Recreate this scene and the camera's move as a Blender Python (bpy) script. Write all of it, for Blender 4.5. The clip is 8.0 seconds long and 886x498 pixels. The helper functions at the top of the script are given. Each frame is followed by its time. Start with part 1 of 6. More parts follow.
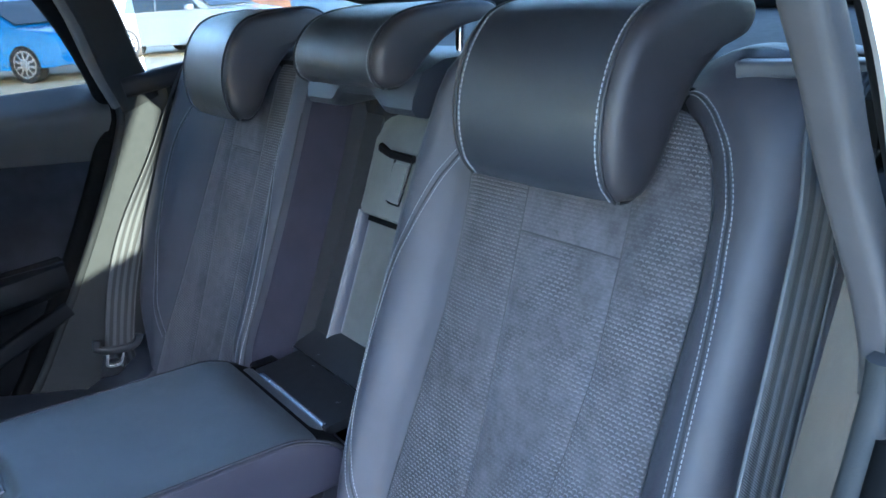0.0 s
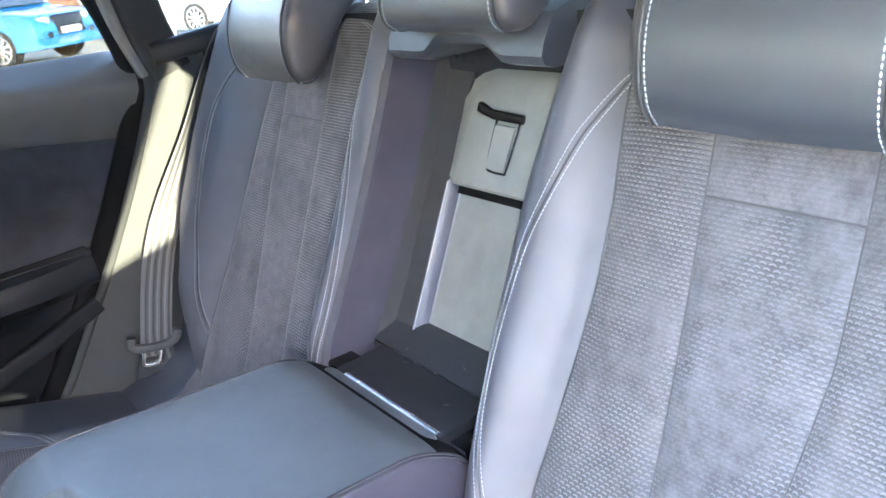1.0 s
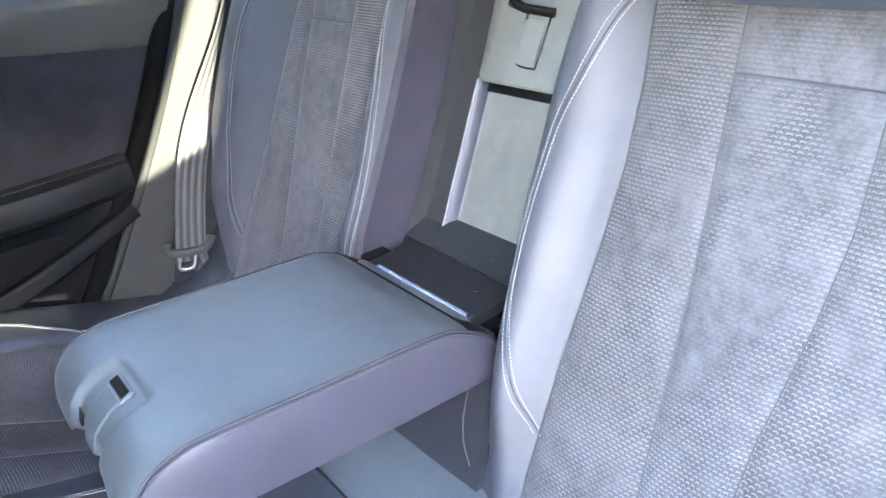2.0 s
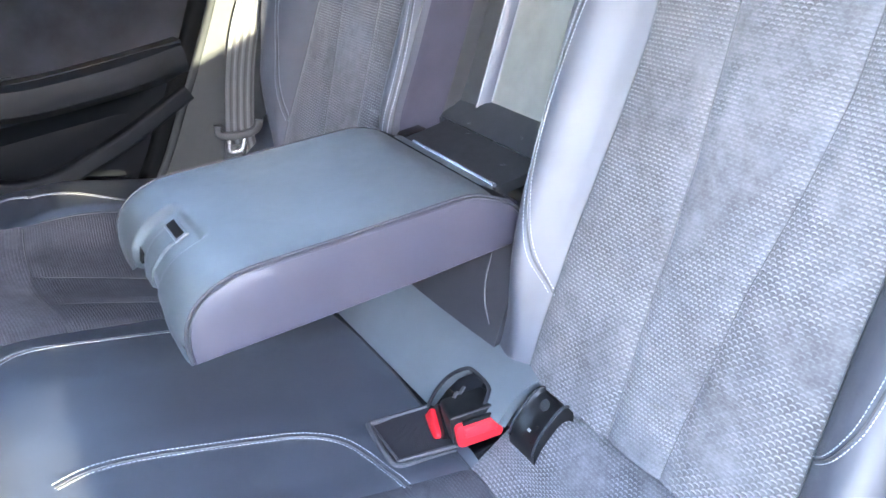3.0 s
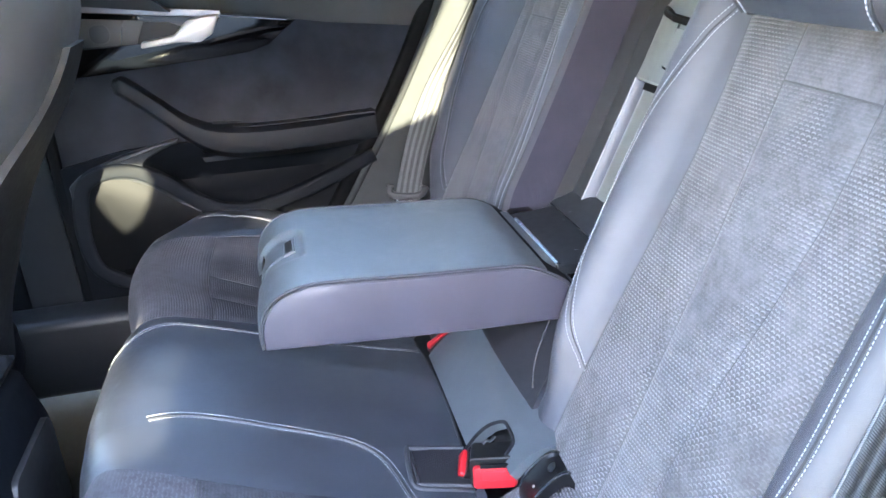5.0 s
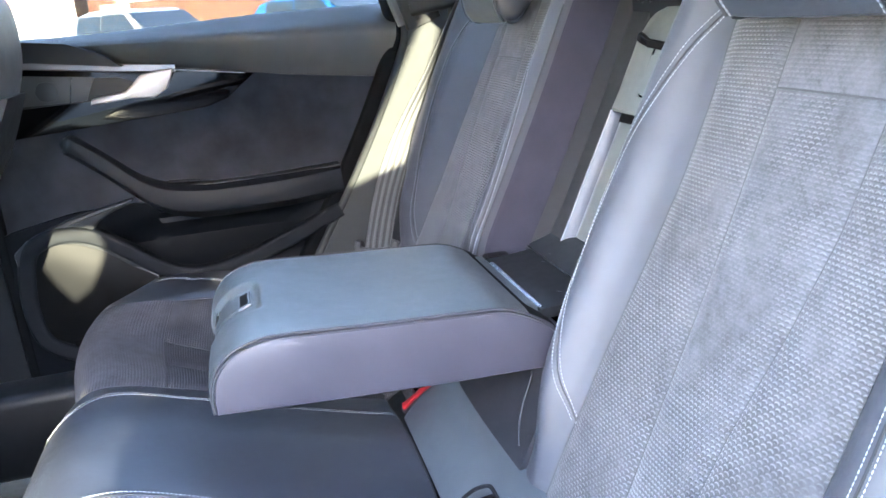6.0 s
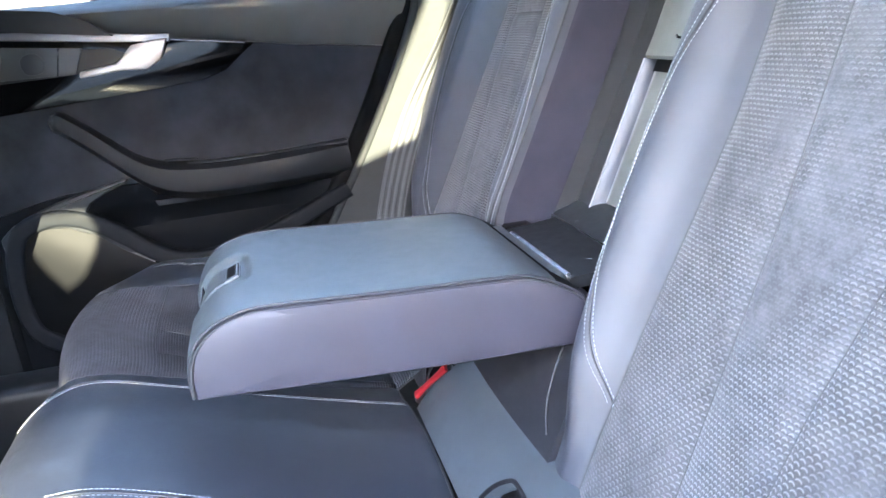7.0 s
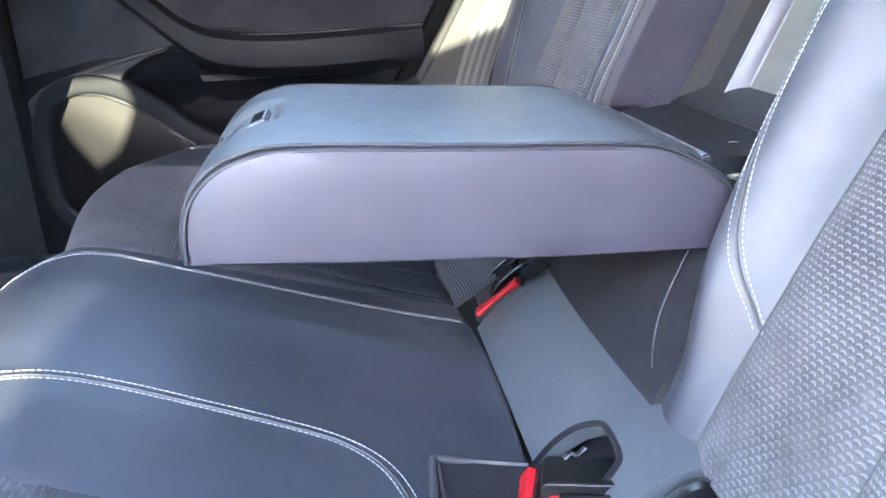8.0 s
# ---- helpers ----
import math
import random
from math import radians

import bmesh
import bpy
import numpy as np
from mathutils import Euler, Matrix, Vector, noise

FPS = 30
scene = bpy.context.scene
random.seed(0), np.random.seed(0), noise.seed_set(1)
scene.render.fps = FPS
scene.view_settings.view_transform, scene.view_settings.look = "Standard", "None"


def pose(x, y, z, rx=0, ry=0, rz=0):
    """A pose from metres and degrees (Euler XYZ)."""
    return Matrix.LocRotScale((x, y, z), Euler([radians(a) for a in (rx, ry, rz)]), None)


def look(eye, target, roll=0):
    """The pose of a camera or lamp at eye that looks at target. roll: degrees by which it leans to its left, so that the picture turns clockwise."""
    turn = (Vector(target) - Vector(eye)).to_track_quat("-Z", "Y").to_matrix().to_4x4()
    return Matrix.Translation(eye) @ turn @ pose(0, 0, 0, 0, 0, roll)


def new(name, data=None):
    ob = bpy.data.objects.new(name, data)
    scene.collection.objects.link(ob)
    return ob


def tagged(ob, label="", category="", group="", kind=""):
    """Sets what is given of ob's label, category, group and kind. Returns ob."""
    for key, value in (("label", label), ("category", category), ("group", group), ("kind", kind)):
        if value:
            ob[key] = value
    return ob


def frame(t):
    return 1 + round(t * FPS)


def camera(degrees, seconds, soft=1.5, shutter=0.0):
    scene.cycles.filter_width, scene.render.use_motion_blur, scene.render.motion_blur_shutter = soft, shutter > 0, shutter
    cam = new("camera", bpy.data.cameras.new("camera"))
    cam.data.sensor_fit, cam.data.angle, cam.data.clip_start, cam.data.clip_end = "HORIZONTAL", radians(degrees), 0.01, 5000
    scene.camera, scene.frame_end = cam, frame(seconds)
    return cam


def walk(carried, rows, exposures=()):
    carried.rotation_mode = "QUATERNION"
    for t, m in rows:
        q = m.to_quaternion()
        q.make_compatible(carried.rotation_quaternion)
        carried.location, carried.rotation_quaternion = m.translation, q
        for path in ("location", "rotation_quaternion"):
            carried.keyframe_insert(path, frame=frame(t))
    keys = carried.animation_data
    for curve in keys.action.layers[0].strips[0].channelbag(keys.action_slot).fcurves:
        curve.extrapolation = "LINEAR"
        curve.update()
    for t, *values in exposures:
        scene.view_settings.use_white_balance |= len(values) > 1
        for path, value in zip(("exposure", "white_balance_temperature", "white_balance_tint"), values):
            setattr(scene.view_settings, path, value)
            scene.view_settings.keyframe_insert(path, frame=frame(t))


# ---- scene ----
# x runs to the rear of the car, y across it to the far door, z up from the ground
cam = camera(60.3, 8.0, soft=1.6)
METRES, EYE, TILT, LEAN, TURN = 1.0, 1.18, -16.0, 0.0, -37.0
ROWS = [
    (0.0, 0.0, 0.0, 0.0, 0.0, 0.0, -0.0),
    (0.5, -0.0994, 0.0797, 0.0006, -0.87, -0.24, 1.15),
    (1.0, -0.1376, 0.1308, -0.0002, -1.16, -1.66, 1.7),
    (1.5, -0.1448, 0.1254, -0.0241, -0.73, -3.67, 1.7),
    (3.0, -0.1321, 0.0407, -0.0958, 3.98, -11.99, -0.38),
    (3.5, -0.0926, 0.0061, -0.121, 6.44, -13.8, -2.12),
    (4.0, -0.0055, -0.0488, -0.1256, 10.67, -11.66, -5.73),
    (4.5, 0.0556, -0.076, -0.1186, 17.04, -8.49, -8.33),
    (5.0, 0.071, -0.039, -0.1004, 22.61, -6.51, -9.18),
    (6.5, 0.0394, 0.0781, -0.1594, 19.88, 0.05, -6.44),
    (7.0, 0.0252, 0.134, -0.1743, 22.02, -0.98, -6.37),
    (7.5, -0.0069, 0.2032, -0.21, 24.5, -3.7, -8.26),
    (8.0, -0.0489, 0.2986, -0.2484, 26.96, -5.41, -11.46),
]
EXPOSURES = [(0.0, 5.10, 5150, 14), (0.25, 5.75, 5650, 16), (0.6, 6.34, 6250, 18), (1.3, 6.68, 6250, 21), (3.4, 6.82, 6200, 20), (4.6, 6.56, 6200, 20), (6.6, 6.58, 6200, 20), (8.0, 6.70, 6200, 20)]
walk(cam, [(t, pose(0, -0.775, EYE, 0, 6, 0) @ pose(0, 0, 0, TILT, LEAN, TURN) @ pose(METRES * x, METRES * y, METRES * z, 90 + pitch, roll, yaw)) for t, x, y, z, yaw, pitch, roll in ROWS], EXPOSURES)

# ---- light ----
SUN_DIR = Vector((-0.14, -0.97, 0.168)).normalized()   # towards the sun
world = bpy.data.worlds.new("sky")
scene.world = world
world.use_nodes = True
wn = world.node_tree.nodes
sky = wn.new("ShaderNodeTexSky")
sky.sky_type, sky.sun_disc = "NISHITA", False
sky.sun_elevation = math.asin(SUN_DIR.z)
sky.sun_rotation = math.atan2(SUN_DIR.x, SUN_DIR.y)
world.node_tree.links.new(sky.outputs[0], wn["Background"].inputs[0])
wn["Background"].inputs[1].default_value = 0.15
sun = new("sun", bpy.data.lights.new("sun", "SUN"))
sun.data.energy, sun.data.angle, sun.data.color = 0.85, radians(0.28), (1.0, 0.95, 0.60)
sun.matrix_world = look((0, 0, 20), Vector((0, 0, 20)) - SUN_DIR)


# ---- materials ----
class Nodes:
    """A small writer of node materials."""

    def __init__(self, name, rough=0.5, metal=0.0):
        self.mat = bpy.data.materials.new(name)
        self.mat.use_nodes = True
        self.tree = self.mat.node_tree
        self.bsdf = self.tree.nodes["Principled BSDF"]
        self.bsdf.inputs["Roughness"].default_value = rough
        self.bsdf.inputs["Metallic"].default_value = metal
        self.co = self.tree.nodes.new("ShaderNodeTexCoord")

    def add(self, sort, ins=(), **props):
        n = self.tree.nodes.new(sort)
        for k, v in props.items():
            if k == "op":
                n.operation = v
            elif k == "kind":
                n.feature = v
        for key, v in ins:
            if isinstance(v, bpy.types.NodeSocket):
                self.tree.links.new(v, n.inputs[key])
            else:
                n.inputs[key].default_value = v
        return n

    def m(self, op, a, b=0.0, c=0.0):
        return self.add("ShaderNodeMath", ((0, a), (1, b), (2, c)), op=op).outputs[0]

    def noise(self, scale, detail=3.0, where=None, rough=0.55):
        return self.add("ShaderNodeTexNoise", (("Vector", where or self.co.outputs["Object"]), ("Scale", scale), ("Detail", detail), ("Roughness", rough))).outputs["Fac"]

    def ramp(self, fac, lo, hi, c0, c1):
        n = self.tree.nodes.new("ShaderNodeValToRGB")
        n.color_ramp.elements[0].position, n.color_ramp.elements[1].position = lo, hi
        n.color_ramp.elements[0].color, n.color_ramp.elements[1].color = (*c0, 1), (*c1, 1)
        self.tree.links.new(fac, n.inputs[0])
        return n.outputs[0]

    def mix(self, fac, a, b):
        n = self.tree.nodes.new("ShaderNodeMix")
        n.data_type = "RGBA"
        for i, v in ((0, fac), (6, a), (7, b)):
            if isinstance(v, bpy.types.NodeSocket):
                self.tree.links.new(v, n.inputs[i])
            else:
                n.inputs[i].default_value = v if i == 0 else (*v, 1)
        return n.outputs[2]

    def put(self, name, v):
        if isinstance(v, bpy.types.NodeSocket):
            self.tree.links.new(v, self.bsdf.inputs[name])
        elif isinstance(v, tuple):
            self.bsdf.inputs[name].default_value = (*v, 1)
        else:
            self.bsdf.inputs[name].default_value = v
        return self

    def bump(self, height, strength=0.3, distance=0.001):
        n = self.add("ShaderNodeBump", (("Height", height), ("Strength", strength), ("Distance", distance)))
        self.tree.links.new(n.outputs[0], self.bsdf.inputs["Normal"])
        return self


def leather(name, base, rough=0.42, grain=1.0, spec=0.5):
    w = Nodes(name, rough)
    w.put("Specular IOR Level", spec)
    cells = w.add("ShaderNodeTexVoronoi", (("Vector", w.co.outputs["Object"]), ("Scale", 900.0)), kind="DISTANCE_TO_EDGE").outputs["Distance"]
    fine = w.m("MINIMUM", w.m("MULTIPLY", cells, 6.0), 1.0)
    soft = w.noise(18.0, 4.0)
    creases = w.noise(60.0, 5.0)
    dark = tuple(c * 0.86 for c in base)
    light = tuple(c * 1.12 for c in base)
    w.put("Base Color", w.ramp(soft, 0.3, 0.7, dark, light))
    w.put("Roughness", w.m("ADD", w.m("MULTIPLY", creases, 0.18), rough - 0.09))
    w.bump(w.m("ADD", w.m("MULTIPLY", fine, 0.45 * grain), w.m("MULTIPLY", creases, 0.8)), 0.35, 0.0006)
    return w.mat


def suede(name, base, pattern=1.0, pitch=0.0057, row=0.0038, fade=0.35, sheen=0.12):
    """Suede cloth whose face is woven in staggered short crescents; uv in metres."""
    w = Nodes(name, 0.85)
    uv = w.add("ShaderNodeSeparateXYZ", ((0, w.co.outputs["UV"]),))
    v = w.m("DIVIDE", uv.outputs[1], row)
    line = w.m("FLOOR", v)
    fv = w.m("SUBTRACT", v, line)
    odd = w.m("MULTIPLY", w.m("MODULO", w.m("ABSOLUTE", line), 2.0), 0.5)
    fu = w.m("FRACT", w.m("ADD", w.m("DIVIDE", uv.outputs[0], pitch), odd))
    side = w.m("ABSOLUTE", w.m("SUBTRACT", fu, 0.5))
    arch = w.m("ADD", 0.62, w.m("MULTIPLY", w.m("MULTIPLY", side, side), -2.2))
    off = w.m("ABSOLUTE", w.m("SUBTRACT", fv, arch))
    dash = w.m("MULTIPLY", w.m("SMOOTH_MIN", w.m("MAXIMUM", w.m("SUBTRACT", 1.0, w.m("DIVIDE", off, 0.27)), 0.0), 1.0, 0.1),
               w.m("MINIMUM", w.m("MAXIMUM", w.m("MULTIPLY", w.m("SUBTRACT", 0.41, side), 8.0), 0.0), 1.0))
    worn = w.m("MINIMUM", w.m("MAXIMUM", w.m("ADD", w.m("MULTIPLY", w.m("SUBTRACT", w.noise(14.0, 3.0), 0.5), 3.5), 1.0 - fade), 0.15), 1.0)
    dash = w.m("MULTIPLY", w.m("MULTIPLY", dash, worn), pattern)
    blot = w.m("ADD", w.m("MULTIPLY", w.noise(62.0, 6.0, rough=0.75), 0.65), w.m("MULTIPLY", w.noise(11.0, 3.0), 0.35))
    nap = w.noise(900.0, 2.0)
    tone = w.ramp(blot, 0.38, 0.62, tuple(c * 0.52 for c in base), tuple(c * 1.16 for c in base))
    # shading below each raised crescent, darkened in the base colour
    groove = w.m("MULTIPLY", w.m("MULTIPLY", w.m("MAXIMUM", w.m("SUBTRACT", 1.0, w.m("DIVIDE", w.m("ABSOLUTE", w.m("SUBTRACT", fv, 0.12)), 0.22)), 0.0), worn), 0.75 * pattern)
    tone = w.mix(groove, tone, tuple(c * 0.35 for c in base))
    # highlight on each crescent, lightened into the base colour
    w.put("Base Color", w.mix(w.m("MULTIPLY", dash, 0.9), tone, tuple(min(1.0, c * 2.45) for c in base)))
    w.put("Specular IOR Level", 0.25).put("Sheen Weight", sheen).put("Sheen Roughness", 0.4)
    w.bump(w.m("ADD", w.m("SUBTRACT", dash, groove), w.m("MULTIPLY", nap, 0.18)), 0.8, 0.0013)
    return w.mat


def plain(name, base, rough=0.5, metal=0.0, vary=0.12, scale=30.0, bump=0.15, coat=0.0, spec=0.5):
    w = Nodes(name, rough, metal)
    n = w.noise(scale, 5.0)
    w.put("Base Color", w.ramp(n, 0.3, 0.7, tuple(c * (1 - vary) for c in base), tuple(c * (1 + vary) for c in base)))
    w.put("Roughness", w.m("ADD", w.m("MULTIPLY", w.noise(scale * 3, 3.0), 0.16), max(rough - 0.08, 0.01)))
    w.put("Coat Weight", coat).put("Specular IOR Level", spec)
    if bump:
        w.bump(w.noise(700.0, 2.0), bump, 0.0005)
    return w.mat


def cloth(name, base, pitch=0.0016):
    w = Nodes(name, 0.9)
    uv = w.add("ShaderNodeSeparateXYZ", ((0, w.co.outputs["Object"]),))
    a = w.m("SINE", w.m("MULTIPLY", w.m("ADD", uv.outputs[0], uv.outputs[2]), 6.283 / pitch))
    b = w.m("SINE", w.m("MULTIPLY", w.m("SUBTRACT", uv.outputs[0], uv.outputs[2]), 6.283 / pitch))
    w.put("Base Color", w.ramp(w.noise(25.0, 4.0), 0.3, 0.7, tuple(c * 0.85 for c in base), tuple(c * 1.15 for c in base)))
    w.put("Sheen Weight", 0.05).put("Specular IOR Level", 0.15)
    w.bump(w.m("ADD", w.m("MULTIPLY", a, b), w.noise(900.0)), 0.35, 0.0005)
    return w.mat


def webbing(name, base):
    w = Nodes(name, 0.6)
    uv = w.add("ShaderNodeSeparateXYZ", ((0, w.co.outputs["UV"]),))
    ribs = w.m("SINE", w.m("MULTIPLY", uv.outputs[0], 6.283 / 0.0118))
    weave = w.m("SINE", w.m("MULTIPLY", w.m("ADD", uv.outputs[1], w.m("MULTIPLY", uv.outputs[0], 0.8)), 6.283 / 0.0016))
    w.put("Base Color", w.ramp(w.m("ADD", w.m("MULTIPLY", ribs, 0.5), 0.5), 0.35, 0.65, tuple(c * 0.28 for c in base), base))
    w.bump(w.m("ADD", w.m("MULTIPLY", ribs, 1.2), w.m("MULTIPLY", weave, 0.3)), 0.6, 0.0008)
    return w.mat


def mesh_grille(name, base):
    w = Nodes(name, 0.5)
    w.put("Specular IOR Level", 0.08)
    p = w.add("ShaderNodeSeparateXYZ", ((0, w.co.outputs["Object"]),))
    a = w.m("SINE", w.m("MULTIPLY", p.outputs[0], 6.283 / 0.0042))
    b = w.m("SINE", w.m("MULTIPLY", p.outputs[2], 6.283 / 0.0042))
    hole = w.m("GREATER_THAN", w.m("MULTIPLY", a, b), 0.25)
    w.put("Base Color", w.mix(hole, base, tuple(c * 0.3 for c in base)))
    w.bump(hole, 0.5, -0.0008)
    return w.mat


LEATHER = leather("black_leather", (0.0205, 0.0236, 0.0312), 0.35, spec=1.0)
# same leather on the backs, rougher; door light is a paler lilac base
LEATHER_BACK_LIT = leather("black_leather_lit", (0.0355, 0.0358, 0.0450), 0.47, spec=0.55)
# armrest sides and underside: shade painted as a darker, violet base
LEATHER_SIDE_SHADE = leather("leatherette_shaded", (0.0265, 0.0248, 0.0345), 0.42)
SUEDE = suede("grey_suede", (0.074, 0.0715, 0.077))
SUEDE_PLAIN = suede("grey_suede_smooth", (0.080, 0.077, 0.085), 0.3)
SEAM = plain("suede_seam", (0.034, 0.034, 0.037), 0.9, bump=0.1)
SUEDE_DOOR = plain("door_suede", (0.0205, 0.0220, 0.0262), 0.92, vary=0.4, scale=14.0, bump=0.5, spec=0.1)
THREAD = plain("pale_thread", (0.26, 0.27, 0.29), 0.6, vary=0.05, bump=0)
PIPING = plain("dark_seam", (0.018, 0.019, 0.022), 0.6, bump=0.1)
FABRIC = cloth("purple_grey_fabric", (0.0260, 0.0248, 0.0355))
PLASTIC = plain("black_plastic", (0.011, 0.0115, 0.0125), 0.45, spec=0.3)
MATT_BLACK = plain("matt_black", (0.004, 0.004, 0.0042), 0.8, bump=0, spec=0.1)
PLASTIC_GREY = plain("grey_plastic", (0.125, 0.127, 0.118), 0.55)
GLOSS = plain("gloss_black", (0.006, 0.0055, 0.0055), 0.07, vary=0.05, bump=0, spec=0.12)
SATIN_BLACK = plain("satin_black", (0.012, 0.013, 0.015), 0.25, vary=0.05, bump=0)
RED = plain("red_plastic", (0.31, 0.008, 0.013), 0.55, vary=0.06, spec=0.25)
CHROME = plain("satin_chrome", (0.72, 0.72, 0.74), 0.22, 1.0, vary=0.03, bump=0)
STEEL = plain("bright_steel", (0.75, 0.74, 0.72), 0.18, 1.0, vary=0.03, bump=0)
WEBBING = webbing("belt_webbing", (0.062, 0.066, 0.071))
TRIM_PANEL = plain("pillar_trim", (0.0190, 0.0216, 0.0230), 0.7, vary=0.06, bump=0.3, spec=0.25)
RUBBER = plain("black_rubber", (0.0020, 0.0024, 0.0028), 0.8, spec=0.08)
CARPET = plain("black_carpet", (0.009, 0.009, 0.010), 0.95, vary=0.4, scale=90.0, bump=0.9, spec=0.1)
GRILLE = mesh_grille("speaker_mesh", (0.0036, 0.0040, 0.0047))
WHITE_PAINT = plain("white_car_paint", (0.70, 0.67, 0.63), 0.22, vary=0.02, bump=0, coat=0.5)
HEADLINER = cloth("headliner", (0.05, 0.05, 0.052), 0.002)


# ---- builders ----
YC = 0.012          # the car's middle line
V = Vector


def lerp_table(table, x):
    """Smooth value between the rows (x, value) of a table."""
    if x <= table[0][0]:
        return table[0][1]
    for (a, p), (b, q) in zip(table, table[1:]):
        if x <= b:
            k = (x - a) / (b - a)
            return p + (q - p) * k
    return table[-1][1]


def catmull(points, steps):
    """A smooth line through points, steps between each pair."""
    pts = [V(p) for p in points]
    ext = [pts[0] * 2 - pts[1], *pts, pts[-1] * 2 - pts[-2]]
    out = []
    for i in range(1, len(ext) - 2):
        a, b, c, d = ext[i - 1:i + 3]
        for j in range(steps):
            t = j / steps
            out.append(0.5 * (2 * b + (c - a) * t + (2 * a - 5 * b + 4 * c - d) * t * t + (3 * b - a - 3 * c + d) * t ** 3))
    return out + [pts[-1]]


def spaced(points, n):
    """n points at even steps along a line."""
    at = [0.0]
    for a, b in zip(points, points[1:]):
        at.append(at[-1] + (b - a).length)
    out, k = [], 0
    for i in range(n):
        d = at[-1] * i / (n - 1)
        while k < len(at) - 2 and at[k + 1] < d:
            k += 1
        f = (d - at[k]) / max(at[k + 1] - at[k], 1e-9)
        out.append(points[k].lerp(points[k + 1], min(max(f, 0), 1)))
    return out


def loft(loops, caps=True, closed=True):
    """A skin over loops of equally many points; uv in metres along and across."""
    bm = bmesh.new()
    uv = bm.loops.layers.uv.new("UVMap")
    rings = [[bm.verts.new(p) for p in loop] for loop in loops]
    n = len(loops[0])
    us = [0.0]
    mid = loops[len(loops) // 2]
    for i in range(1, n + 1):
        us.append(us[-1] + (V(mid[i % n]) - V(mid[i - 1])).length)
    vs = [0.0]
    for a, b in zip(loops, loops[1:]):
        vs.append(vs[-1] + (sum((V(b[i]) - V(a[i])).length for i in range(0, n, max(n // 5, 1))) / len(range(0, n, max(n // 5, 1)))))
    for r in range(len(rings) - 1):
        for i in range(n if closed else n - 1):
            j = (i + 1) % n
            f = bm.faces.new((rings[r][i], rings[r][j], rings[r + 1][j], rings[r + 1][i]))
            for l, (a, b) in zip(f.loops, ((us[i], vs[r]), (us[i + 1], vs[r]), (us[i + 1], vs[r + 1]), (us[i], vs[r + 1]))):
                l[uv].uv = (a, b)
    if caps and closed:
        bm.faces.new(rings[0][::-1])
        bm.faces.new(rings[-1])
    bmesh.ops.recalc_face_normals(bm, faces=bm.faces)
    return bm


def slab(rows, away):
    """A skin given by rows of points, made solid by shifting its back by away (a vector, or a function of the point)."""
    shift = away if callable(away) else (lambda p: V(away))
    return loft([list(r) + [p + shift(p) for p in reversed(r)] for r in rows])


def sweep(path, section, up=(0, 0, 1), scale=None):
    """A section (points a, b) drawn along a path; a to the side, b up."""
    loops = []
    for i, p in enumerate(path):
        t = (path[min(i + 1, len(path) - 1)] - path[max(i - 1, 0)]).normalized()
        side = t.cross(V(up)).normalized()
        top = side.cross(t)
        k = scale(i / (len(path) - 1)) if scale else 1.0
        loops.append([p + side * a * k + top * b * k for a, b in section])
    return loft(loops)


def disc(n, r, q=None):
    return [(r * math.cos(2 * math.pi * i / n), (q or r) * math.sin(2 * math.pi * i / n)) for i in range(n)]


def rounded(w, h, r, n=4):
    """A rounded rectangle about 0."""
    out = []
    for cx, cy, a0 in ((w / 2 - r, h / 2 - r, 0), (-w / 2 + r, h / 2 - r, 90), (-w / 2 + r, -h / 2 + r, 180), (w / 2 - r, -h / 2 + r, 270)):
        for i in range(n + 1):
            a = radians(a0 + 90 * i / n)
            out.append((cx + r * math.cos(a), cy + r * math.sin(a)))
    return out


def box(w, d, h, bevel=0.0, at=(0, 0, 0), m=None):
    """A box with rounded edges about at, or at the pose m."""
    bm = bmesh.new()
    bmesh.ops.create_cube(bm, size=1.0, matrix=(m or Matrix.Translation(at)) @ Matrix.Diagonal((w, d, h, 1)))
    if bevel:
        bmesh.ops.bevel(bm, geom=list(bm.edges), offset=bevel, segments=3, profile=0.5, affect="EDGES")
    return bm


def prism(outline, axis, a, b, bevel=0.0):
    """A flat outline of pairs pushed from a to b along an axis; pairs are the two other axes in order."""
    def put(p, h):
        q = list(p)
        q.insert("xyz".index(axis), h)
        return V(q)
    bm = loft([[put(p, a) for p in outline], [put(p, b) for p in outline]])
    if bevel:
        bmesh.ops.bevel(bm, geom=[e for e in bm.edges if e.calc_face_angle(0) > 0.6], offset=bevel, segments=2, profile=0.5, affect="EDGES")
    return bm


def join(*parts):
    """Several bmeshes as one."""
    me = bpy.data.meshes.new("join")
    whole = bmesh.new()
    for b in parts:
        b.to_mesh(me)
        b.free()
        whole.from_mesh(me)
    bpy.data.meshes.remove(me)
    return whole


def thing(name, label, category, at=(0, 0, 0), group="", kind=""):
    ob = new(name)
    ob.location = at
    ob.empty_display_size = 0.05
    return tagged(ob, label, category, group, kind)


def part(name, bm, material, parent=None, label="", sharp=38, kind=""):
    me = bpy.data.meshes.new(name)
    bm.to_mesh(me)
    bm.free()
    for p in me.polygons:
        p.use_smooth = True
    me.set_sharp_from_angle(angle=radians(sharp))
    me.materials.append(material)
    ob = new(name, me)
    if parent is not None:
        ob.parent = parent
        if parent.parent is None:
            ob.matrix_parent_inverse = Matrix.Translation(-parent.location)
    return tagged(ob, label, kind=kind)


